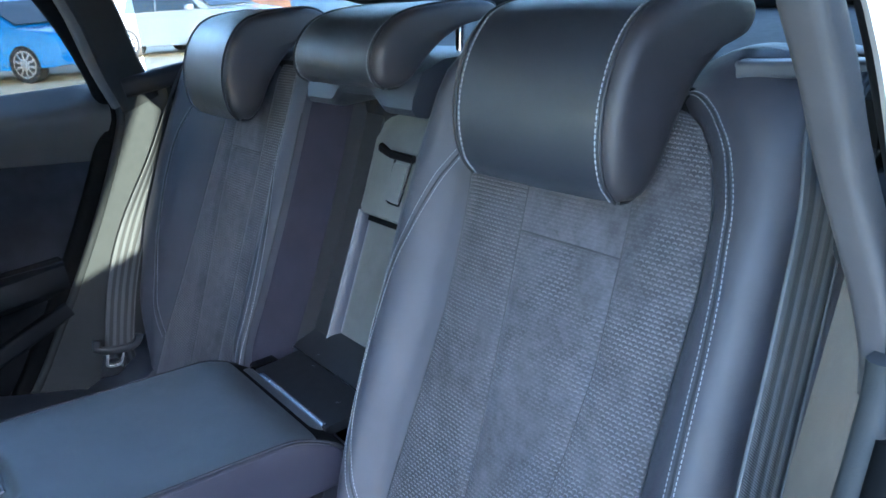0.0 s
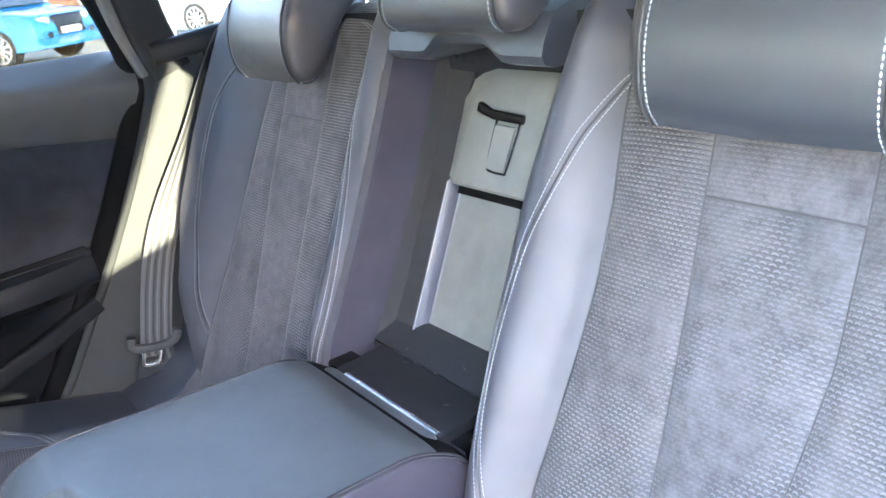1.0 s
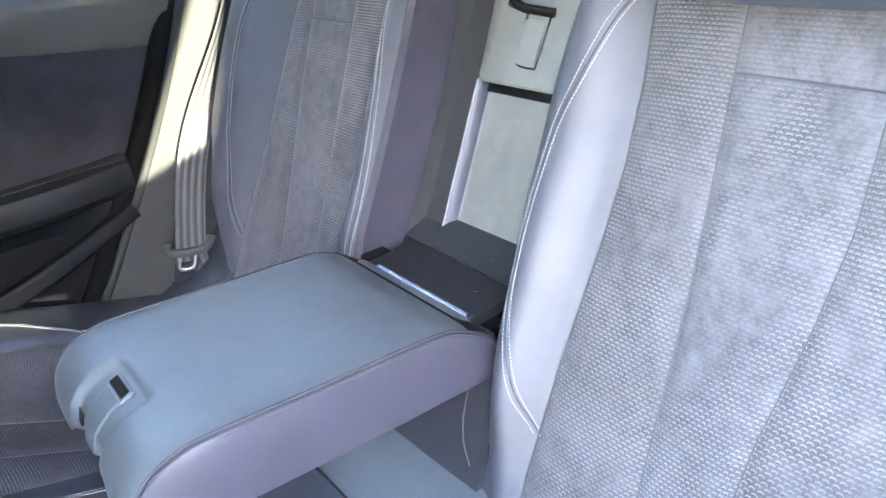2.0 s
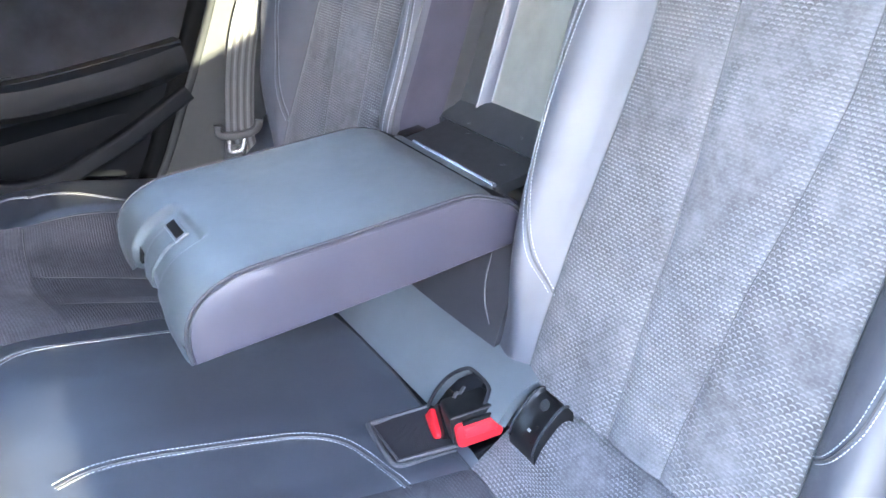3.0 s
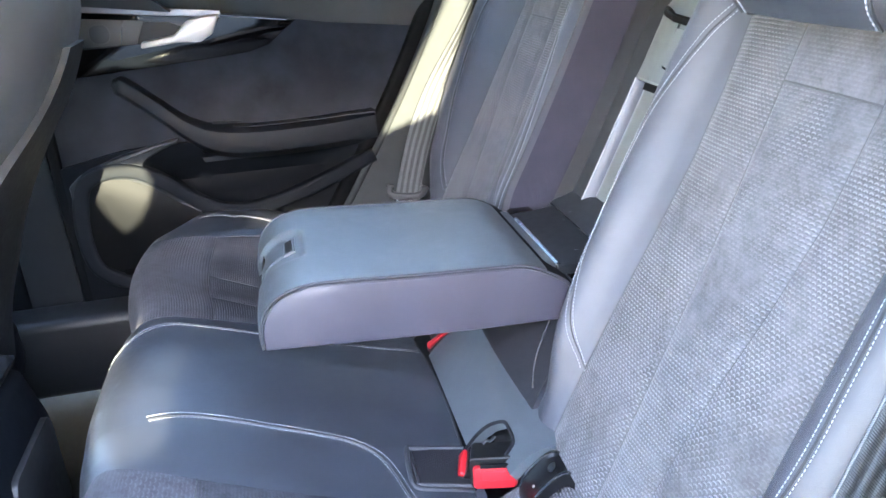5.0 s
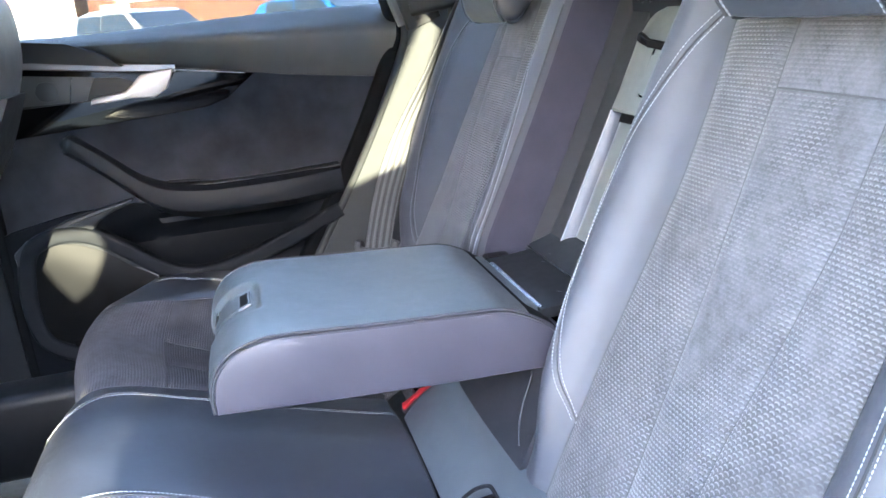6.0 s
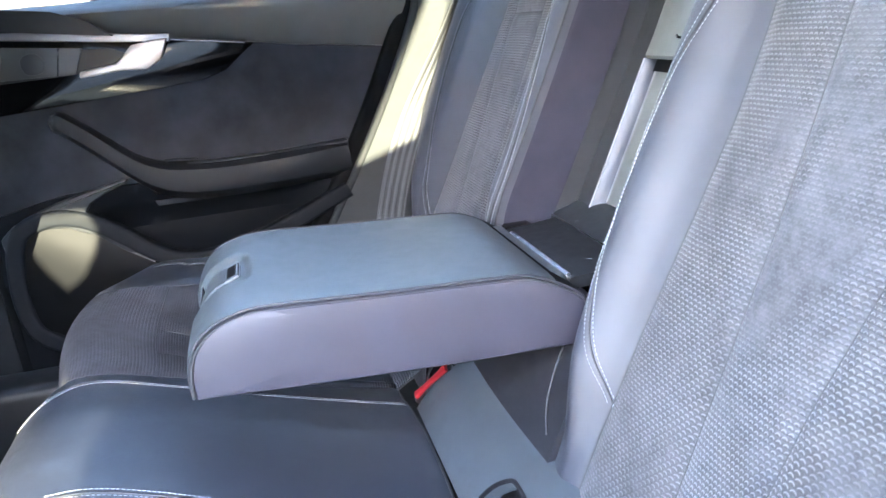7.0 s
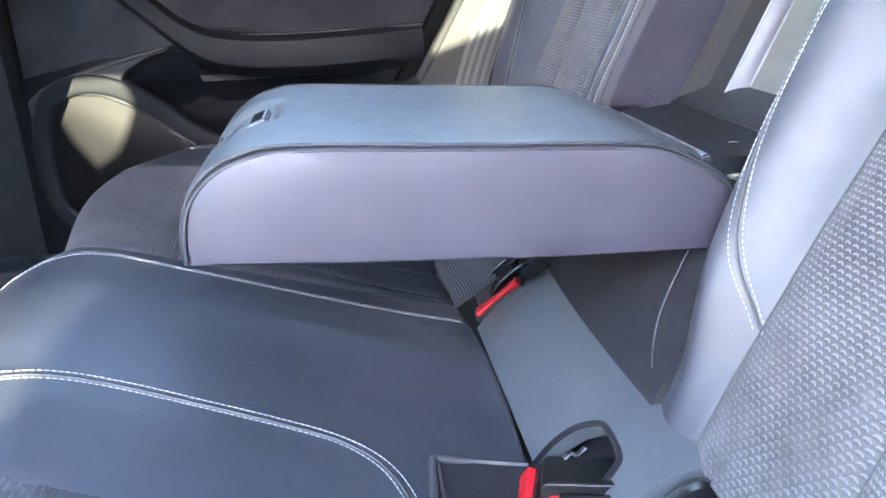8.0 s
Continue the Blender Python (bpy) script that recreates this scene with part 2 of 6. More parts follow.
def stitches(lines, length=0.0028, gap=0.0011, r=0.00047):
    """Rows of small thread stitches, each a short six-sided pod lying on its line."""
    verts, faces = [], []
    for line in lines:
        at = [0.0]
        for a, b in zip(line, line[1:]):
            at.append(at[-1] + (b - a).length)
        total, k, d = at[-1], 0, 0.0
        while d + length < total:
            ends = []
            for e in (d, d + length * 0.5, d + length):
                while k < len(at) - 2 and at[k + 1] < e:
                    k += 1
                f = (e - at[k]) / max(at[k + 1] - at[k], 1e-9)
                ends.append(line[k].lerp(line[k + 1], f))
            t = (ends[2] - ends[0]).normalized()
            side = t.cross(V((0.37, 0.21, 0.9))).normalized()
            top = side.cross(t)
            base = len(verts)
            for p, q in zip(ends, (0.55, 1.0, 0.55)):
                for i in range(6):
                    a = math.pi * i / 3
                    verts.append(p + (side * math.cos(a) + top * math.sin(a)) * r * q)
            for s in (0, 6):
                for i in range(6):
                    j = (i + 1) % 6
                    faces.append((base + s + i, base + s + j, base + s + 6 + j, base + s + 6 + i))
            faces.append(tuple(base + i for i in range(5, -1, -1)))
            faces.append(tuple(base + 12 + i for i in range(6)))
            d += length + gap
            k = max(k - 3, 0)
    me = bpy.data.meshes.new("stitches")
    me.from_pydata([tuple(v) for v in verts], [], faces)
    bm = bmesh.new()
    bm.from_mesh(me)
    bpy.data.meshes.remove(me)
    return bm


def bell(x, c, w):
    """1 at c, falling smoothly to 0 at w away."""
    k = abs(x - c) / w
    return 0.0 if k >= 1 else 0.5 + 0.5 * math.cos(math.pi * k)


def ease(x, a, b):
    k = min(max((x - a) / (b - a), 0.0), 1.0)
    return k * k * (3 - 2 * k)


# ---- the car's shell ----
def far(w):
    return YC + w


def near(w):
    return YC - w


# the rear door opening, seen from the side: x, z from the roof to the sill
OPENING = [(0.16, 1.300), (0.272, 1.175), (0.318, 1.095), (0.342, 1.010), (0.331, 0.950), (0.277, 0.831), (0.217, 0.723), (0.175, 0.655), (0.105, 0.545), (0.02, 0.450), (-0.10, 0.385)]


OPENING_FAR = [(0.240, 1.300), (0.304, 1.180), (0.336, 1.095), (0.352, 1.010), (0.335, 0.950)] + OPENING[5:]


def side_trim(side, label):
    """Trim between the seat and the door opening, with its rubber seal."""
    y = far if side > 0 else near
    ob = thing("side_trim", label, "car trim", (0.3, y(0.64), 0.5), kind="structure")
    edge = catmull([(x, 0, z) for x, z in [(0.334, 1.055)] + OPENING[3:]], 6)
    rows = []
    for p in edge:
        row = []
        for k in range(9):
            f = k / 8
            bulge = 0.012 * math.sin(math.pi * f)
            dx = (0.085 if p.z < 0.98 else 0.085 + 0.2 * (p.z - 0.98)) * f * (1.35 if side > 0 else 1.0)
            row.append(V((p.x + dx * 1.2 - bulge, y(0.650 - (0.034 if side > 0 else 0.046) * f + bulge * 0.2), p.z - 0.025 * f)))
        rows.append(row)
    part("panel", slab(rows, (0.03, 0.02 * side, -0.01)), TRIM_PANEL, ob)
    loop = catmull([(x, 0, z) for x, z in (OPENING_FAR if side > 0 else OPENING)], 6)
    rim = [V((p.x - 0.002, y(0.652), p.z)) for p in loop if side > 0 or p.z < 1.0]
    part("edge_trim", sweep(rim, rounded(0.022 if side < 0 else 0.015, 0.014, 0.006), (0, 1, 0)), TRIM_PANEL, ob)
    thick = 1.0 if side > 0 else 0.5
    seal = [V((p.x - (0.020 if side > 0 else 0.006), y(0.664), p.z)) for p in loop if side > 0 or p.z < 0.97]
    part("door_seal", sweep(seal, rounded(0.034 * thick, 0.030 * thick, 0.013 * thick), (0, 1, 0)), RUBBER, ob)
    return ob


def quarter_wall(side):
    y = far if side > 0 else near
    rows = [[V((x, y(0.668 + 0.02 * ease(x, 0.3, 0.1)), z)) for x in (0.14, 0.16, 0.20, 0.24, 0.33, 0.45, 0.7)] for z in (0.25, 0.4, 0.52, 0.60, 0.70)]
    return tagged(part("quarter_wall", slab(rows, (0, 0.02 * side, 0)), SATIN_DARK), "dark trim closing the side below the belt", "trim", kind="structure")


SATIN_DARK = plain("dark_trim", (0.0098, 0.0108, 0.0122), 0.6, bump=0.2, spec=0.2)
quarter_wall(1)
quarter_wall(-1)
side_trim(1, "grey moulded trim beside the rear seat, with black door seal")
side_trim(-1, "grey moulded trim beside the rear seat, with black door seal")


def body_side(side, label):
    """White painted body round the rear door opening."""
    y = far if side > 0 else near
    rows = []
    for p in catmull([(x, 0, z) for x, z in OPENING], 5):
        rows.append([V((p.x - 0.004 + 0.012 * k ** 2 + (0.9 if k == 5 else 0.0), y((0.678 if p.z < 1.0 else 0.678 - 0.022 * ease(p.z, 1.0, 1.08)) + (0.022 * k if k < 4 else 0.072 + 0.01 * (k - 4))), p.z + (0.05 * (k == 5) if p.z < 1.1 else 0))) for k in range(6)])
    return tagged(part("body_side", slab(rows, (0.008, -0.006 * side, 0)), WHITE_PAINT), label, "car body", kind="structure")


body_side(-1, "white painted car body round the open rear door")


def c_pillar(side, label):
    y = far if side > 0 else near
    ob = thing("rear_pillar", label, "car pillar", (0.35, y(0.63), 1.02), kind="structure")
    path = catmull([(0.388, y(0.645), 1.015), (0.366, y(0.640), 1.08), (0.336, y(0.622), 1.19), (0.275, y(0.590), 1.32)], 5)
    wide = 0.068 if side > 0 else 0.03
    part("cover", sweep([p + V((-0.004 if side > 0 else 0.01, 0, 0)) for p in path], rounded(wide, 0.04 if side > 0 else 0.02, 0.008), (0, 1, 0)), SATIN_DARK, ob)
    if side > 0:
        lip = [p + V((-0.042, 0.004, 0.0)) for p in path]
        part("edge_strip", sweep(lip, rounded(0.020, 0.03, 0.005), (0, 1, 0)), PILLAR_EDGE, ob)
    else:
        lip = [V((p.x + 0.010, near(0.650 - 0.022 * ease(p.z, 0.95, 1.11) + 0.012 * ease(p.z, 1.15, 1.24)), p.z)) for p in catmull([(x, 0, z) for x, z in OPENING], 6) if p.z > 0.97]
        part("edge_strip", sweep(lip, rounded(0.020, 0.020, 0.006), (0, 1, 0)), PLASTIC_STRIP, ob)
    rail = catmull([(0.25, y(0.585), 1.325), (0.45, y(0.590), 1.285), (0.70, y(0.575), 1.215), (1.10, y(0.55), 1.10)], 5)
    part("roof_rail", sweep(rail, rounded(0.05, 0.07, 0.02), (0, 0, 1)), SATIN_DARK, ob)
    foot = [V((0.36 + 0.09 * k, y(0.640 - 0.02 * k), 1.045 + 0.012 * k)) for k in range(8)]
    if side > 0:
        part("shoulder_trim", slab([[V((x, far(0.604), z)) for x in (0.43, 0.50, 0.62)] for z in (0.88, 0.96, 1.045)], (0, 0.02, 0)), SATIN_DARK, ob)
    part("window_ledge", sweep(foot, rounded(0.05, 0.035, 0.012), (0, 0, 1)), SATIN_DARK, ob)
    return ob


PILLAR_EDGE = plain("pillar_edge", (0.085, 0.086, 0.082), 0.7, bump=0.2)
PLASTIC_STRIP = plain("pillar_strip", (0.045, 0.043, 0.045), 0.6, bump=0.2)
c_pillar(1, "black rear roof pillar with grey edge strip")
c_pillar(-1, "black rear roof pillar with grey edge strip")

# roof, floor and the closed parts of the car around the seats
# windscreen tint added to cut light reaching the bench from ahead
DIMMED = Nodes("dimmed_glass", 0.02)
DIMMED.put("Base Color", (0.26, 0.28, 0.28)).put("Transmission Weight", 1.0).put("IOR", 1.02)
screen = tagged(part("windscreen", slab([[V((x, YC + 0.66 * k, z)) for k in (-1, 0, 1)] for x, z in ((-1.75, 0.90), (-1.35, 1.15), (-0.93, 1.335))], (-0.006, 0, 0.006)), DIMMED.mat), "sloping windscreen, tinted to cut the front light", "window", kind="structure")
screen.visible_shadow = False
roof_rows = [[V((x, y, 1.335 + 0.03 * math.cos(y * 2.2) - 0.03 - (0.16 * max(x - 0.25, 0) if x > 0.25 else 0.05 * max(-0.6 - x, 0)))) for y in [-0.6 + 0.1 * j for j in range(13)]] for x in [-0.95 + 0.1 * i for i in range(17)]]
tagged(part("ceiling", slab(roof_rows, (0, 0, 0.03)), HEADLINER), "dark cloth headliner of the car roof", "ceiling", kind="structure")
tagged(part("floor", box(2.6, 1.30, 0.04, 0.0, (-0.75, YC, 0.215)), CARPET), "black carpeted car floor", "floor", kind="structure")


def tunnel():
    sec = [(-0.14, 0.23), (-0.11, 0.33), (-0.06, 0.36), (0.06, 0.36), (0.11, 0.33), (0.14, 0.23)]
    return prism([(YC + a, b) for a, b in sec], "x", -1.6, -0.2, 0.015)


tagged(part("floor_tunnel", tunnel(), CARPET), "black carpeted hump along the car floor", "floor", kind="structure")

# shelf behind the seats with an air vent frame, and the rear hatch
shelf_rows = [[V((x, YC + 0.62 * k, 1.085 + 0.02 * ease(x, 0.5, 0.9))) for k in [-1 + 0.1 * j for j in range(21)]] for x in [0.50 + 0.06 * i for i in range(10)]]
tagged(part("parcel_shelf", slab(shelf_rows, (0, 0, -0.03)), SATIN_DARK), "dark parcel shelf behind the rear seats", "parcel shelf", kind="structure")


def hatch_frame():
    ob = thing("tailgate", "dark tailgate trim below the rear window", "tailgate", (1.05, YC, 1.08), kind="structure")
    for a, b in (((1.02, -0.58, 1.12), (1.02, 0.60, 1.12)), ((1.16, -0.58, 1.145), (1.16, 0.60, 1.145))):
        part("cross_bar", sweep(spaced([V(a), V(b)], 12), rounded(0.05, 0.03, 0.01), (0, 0, 1)), SATIN_DARK, ob)
    part("lower_trim", box(0.06, 1.25, 0.7, 0.02, (1.12, YC, 0.75)), SATIN_DARK, ob)
    return ob


hatch_frame()
TINTED = Nodes("tinted_glass", 0.02)
TINTED.put("Base Color", (0.19, 0.205, 0.215)).put("Transmission Weight", 1.0).put("IOR", 1.02)
tagged(part("rear_window", slab([[V((x, YC + 0.56 * k, z)) for k in (-1, -0.5, 0, 0.5, 1)] for x, z in ((1.14, 1.13), (0.8, 1.235), (0.45, 1.315))], (0, 0, 0.004)), TINTED.mat), "tinted sloping rear window", "window", kind="structure")
for yy in (far(0.615), near(0.615)):
    tagged(part("quarter_window", slab([[V((x, yy, z)) for x in (0.40, 0.7, 1.1)] for z in (1.04, 1.30)], (0, 0.004, 0)), TINTED.mat), "tinted rear quarter window", "window", kind="structure")


PLASTIC_EDGE_DARK = plain("grey_rim_plastic", (0.06, 0.065, 0.075), 0.35)


def shelf_hook_frame(side):
    """Triangular open frame on the shelf corner, beside the seat's shoulder."""
    y = far if side > 0 else near
    ob = thing("shelf_handle", "dark plastic triangular frame on the shelf corner", "shelf trim", (0.5, y(0.5), 1.08), group="shelf corner frames")
    a, b, c = V((0.500, y(0.470), 1.101)), V((0.610, y(0.470), 1.104)), V((0.520, y(0.575), 1.103))
    part("rim", join(*[sweep(spaced([p, q], 6), rounded(w, 0.012, 0.004)) for p, q, w in ((a, b, 0.012), (b, c, 0.010), (c, a, 0.022))]), PLASTIC_EDGE_DARK, ob, "lighter bevelled rim")
    part("inset", loft([[p + V((0, 0, 0.0005)) for p in (a, b, c)], [p + V((0, 0, -0.010)) for p in (a, b, c)]]), MATT_BLACK, ob)
    return ob


shelf_hook_frame(-1)
shelf_hook_frame(1)


# ---- rear seat backs ----
RX, RZ = 0.4149, 0.9099        # up along the reclined back: x, z
Z0 = 0.470
TOP = (1.058 - Z0) / RZ        # length of the flat part


def back(w, s, d, side):
    """A point of a seat back: w across from the middle line, s up along it, d proud of its face."""
    y = YC + side * w
    if s <= TOP:
        x, z, nx, nz = 0.011 + 0.456 * Z0 + RX * s, Z0 + RZ * s, -RZ, RX
    else:
        r = 0.05
        a = min((s - TOP) / r, 1.14)
        cx, cz = 0.011 + 0.456 * Z0 + RX * TOP + RZ * r, Z0 + RZ * TOP - RX * r
        nx, nz = -RZ * math.cos(a) + RX * math.sin(a), RX * math.cos(a) + RZ * math.sin(a)
        x, z = cx + nx * r, cz + nz * r
        extra = (s - TOP) - a * r
        if extra > 0:
            x, z = x + RZ * 0 + extra, z
    return V((x + nx * d, y, z + nz * d))


def up(z):
    return (z - Z0) / RZ


INNER = [(0.48, 0.150), (0.585, 0.146), (0.617, 0.138), (0.70, 0.131), (0.80, 0.124), (0.88, 0.121), (0.94, 0.120), (1.0, 0.125), (1.05, 0.131), (1.12, 0.14)]
PANEL_IN = [(0.48, 0.199), (0.60, 0.196), (0.70, 0.199), (0.80, 0.207), (0.87, 0.210), (0.94, 0.205), (1.0, 0.195), (1.05, 0.190), (1.12, 0.19)]
PANEL_OUT = [(0.48, 0.497), (0.60, 0.490), (0.72, 0.482), (0.85, 0.478), (0.95, 0.478), (1.0, 0.472), (1.04, 0.457), (1.062, 0.437), (1.075, 0.413), (1.12, 0.39)]
OUTER = [(0.48, 0.566), (0.80, 0.564), (1.0, 0.560), (1.05, 0.560), (1.12, 0.56)]
STITCH_IN = [(0.634, 0.196), (0.66, 0.176), (0.692, 0.161), (0.736, 0.148), (0.782, 0.142), (0.821, 0.142), (0.855, 0.144), (0.893, 0.148), (0.927, 0.156), (0.96, 0.164), (0.987, 0.171), (1.019, 0.184), (1.041, 0.198), (1.062, 0.222), (1.072, 0.25)]
STITCH_OUT = [(0.641, 0.492), (0.652, 0.504), (0.668, 0.513), (0.69, 0.519), (0.74, 0.522), (0.80, 0.519), (0.85, 0.516), (0.93, 0.511), (0.98, 0.504), (1.01, 0.498), (1.037, 0.486), (1.056, 0.472), (1.067, 0.455), (1.074, 0.436), (1.078, 0.41)]
SEAM_A = [(0.48, 0.322), (0.60, 0.318), (0.70, 0.312), (0.79, 0.307), (0.87, 0.299), (0.955, 0.289), (1.0, 0.284), (1.12, 0.28)]
SEAM_B = [(0.48, 0.382), (0.60, 0.385), (0.72, 0.393), (0.80, 0.405), (0.87, 0.411), (0.955, 0.406), (1.0, 0.402), (1.12, 0.40)]
# the far back is a little narrower towards the middle and has a deeper side wing
FAR = {
    "inner": [(0.48, 0.134), (0.60, 0.126), (0.70, 0.117), (0.80, 0.110), (0.88, 0.109), (0.94, 0.111), (1.0, 0.115), (1.05, 0.119), (1.12, 0.125)],
    "panel_in": [(0.48, 0.187), (0.60, 0.184), (0.70, 0.187), (0.80, 0.195), (0.87, 0.199), (0.94, 0.200), (1.0, 0.195), (1.12, 0.19)],
    "panel_out": [(0.48, 0.490), (0.60, 0.489), (0.64, 0.487), (0.74, 0.473), (0.85, 0.464), (0.92, 0.459), (1.0, 0.450), (1.05, 0.435), (1.075, 0.413), (1.12, 0.40)],
    "outer": [(0.48, 0.500), (0.58, 0.512), (0.64, 0.535), (0.70, 0.562), (0.80, 0.592), (0.90, 0.600), (1.0, 0.590), (1.12, 0.575)],
    "stitch_in": [(0.69, 0.128), (0.736, 0.121), (0.782, 0.119), (0.821, 0.120), (0.893, 0.127), (0.96, 0.142), (1.0, 0.154), (1.041, 0.176), (1.062, 0.202), (1.072, 0.23)],
    "stitch_out": [(0.632, 0.488), (0.655, 0.497), (0.69, 0.508), (0.735, 0.519), (0.80, 0.535), (0.87, 0.546), (0.93, 0.545), (0.97, 0.531), (1.0, 0.510), (1.03, 0.482), (1.055, 0.455), (1.068, 0.43)],
    "seam_a": [(0.48, 0.250), (0.65, 0.256), (0.75, 0.264), (0.85, 0.272), (0.955, 0.280), (1.0, 0.284), (1.12, 0.285)],
    "seam_b": [(0.48, 0.340), (0.65, 0.349), (0.75, 0.364), (0.86, 0.384), (0.955, 0.394), (1.0, 0.398), (1.12, 0.40)],
}
NEAR = {"inner": INNER, "panel_in": PANEL_IN, "panel_out": PANEL_OUT, "outer": OUTER, "stitch_in": STITCH_IN, "stitch_out": STITCH_OUT, "seam_a": SEAM_A, "seam_b": SEAM_B}


def edge_of(key, side):
    """A line of a seat back as a function of height."""
    table = (FAR if side > 0 else NEAR)[key]
    return lambda z: lerp_table(table, z)


def proud(w, z, side=-1):
    """How far a seat back stands out at w across and height z."""
    i, pi, po, o, sa, sb = (edge_of(k, side)(z) for k in ("inner", "panel_in", "panel_out", "outer", "seam_a", "seam_b"))
    if w < pi:
        k = (w - i) / (pi - i)
        if side > 0:
            crest, lip, rise = 0.046 * (0.10 + 0.90 * ease(z, 0.60, 0.74)), 0.80, 0.26
        else:
            crest, lip, rise = (0.029 + 0.003 * bell(z, 0.75, 0.3)) * (0.20 + 0.80 * ease(z, 0.55, 0.67)), 0.20 + 0.35 * ease(z, 0.60, 0.72), 0.48 - 0.18 * ease(z, 0.60, 0.72)
        if k < rise:
            return crest * (lip + (1 - lip) * math.sin(math.pi / 2 * k / rise))
        return crest * (0.5 + 0.5 * math.cos(math.pi * (k - rise) / (1 - rise))) - 0.003 * ease(k, 0.9, 1)
    if w > po:
        k = (w - po) / (o - po)
        if side > 0:
            wing = ease(z, 0.54, 0.70) * (0.84 + 0.16 * ease(z, 0.70, 0.80))
            return -0.003 + wing * (0.040 * math.sin(math.pi / 2 * min(k / 0.62, 1)) + 0.010 * ease(k, 0.5, 0.88) - 0.020 * ease(k, 0.90, 1.0))
        return -0.003 + 0.030 * math.sin(math.pi * min(k / 0.9, 1)) ** 0.8 - 0.03 * ease(k, 0.75, 1.0) if k < 0.9 else -0.003 - 0.03 * ease(k, 0.75, 1.0)
    seams = 0.004 * (bell(w, sa, 0.012) + bell(w, sb, 0.012)) + 0.005 * (bell(w, pi, 0.02) + bell(w, po, 0.02))
    return 0.004 - seams + 0.004 * math.sin(math.pi * (w - pi) / (po - pi)) - 0.003 * bell(z, 0.955, 0.008) * ease(w, sa, sa + 0.008) * ease(sb - w, 0.0, 0.008)


def strip(side, lo, hi, z0, z1, nw=10, nz=44, depth=0.05):
    """Part of a seat back between two lines across, as a padded slab."""
    rows = []
    for r in range(nz + 1):
        z = z0 + (z1 - z0) * r / nz
        a, b = lo(z), hi(z)
        rows.append([back(a + (b - a) * c / nw, up(z), proud(a + (b - a) * c / nw, min(z, 1.11), side), side) for c in range(nw + 1)])
    return slab(rows, lambda p: V((RZ * depth, 0, -RX * depth)))


def seat_line(table, side, shift=0.0, lift=0.0012, n=120):
    pts = catmull([(w + shift, z, 0) for z, w in table], 8)
    return spaced([back(p.x, up(p.y), proud(p.x, p.y, side) + lift, side) for p in pts], n)


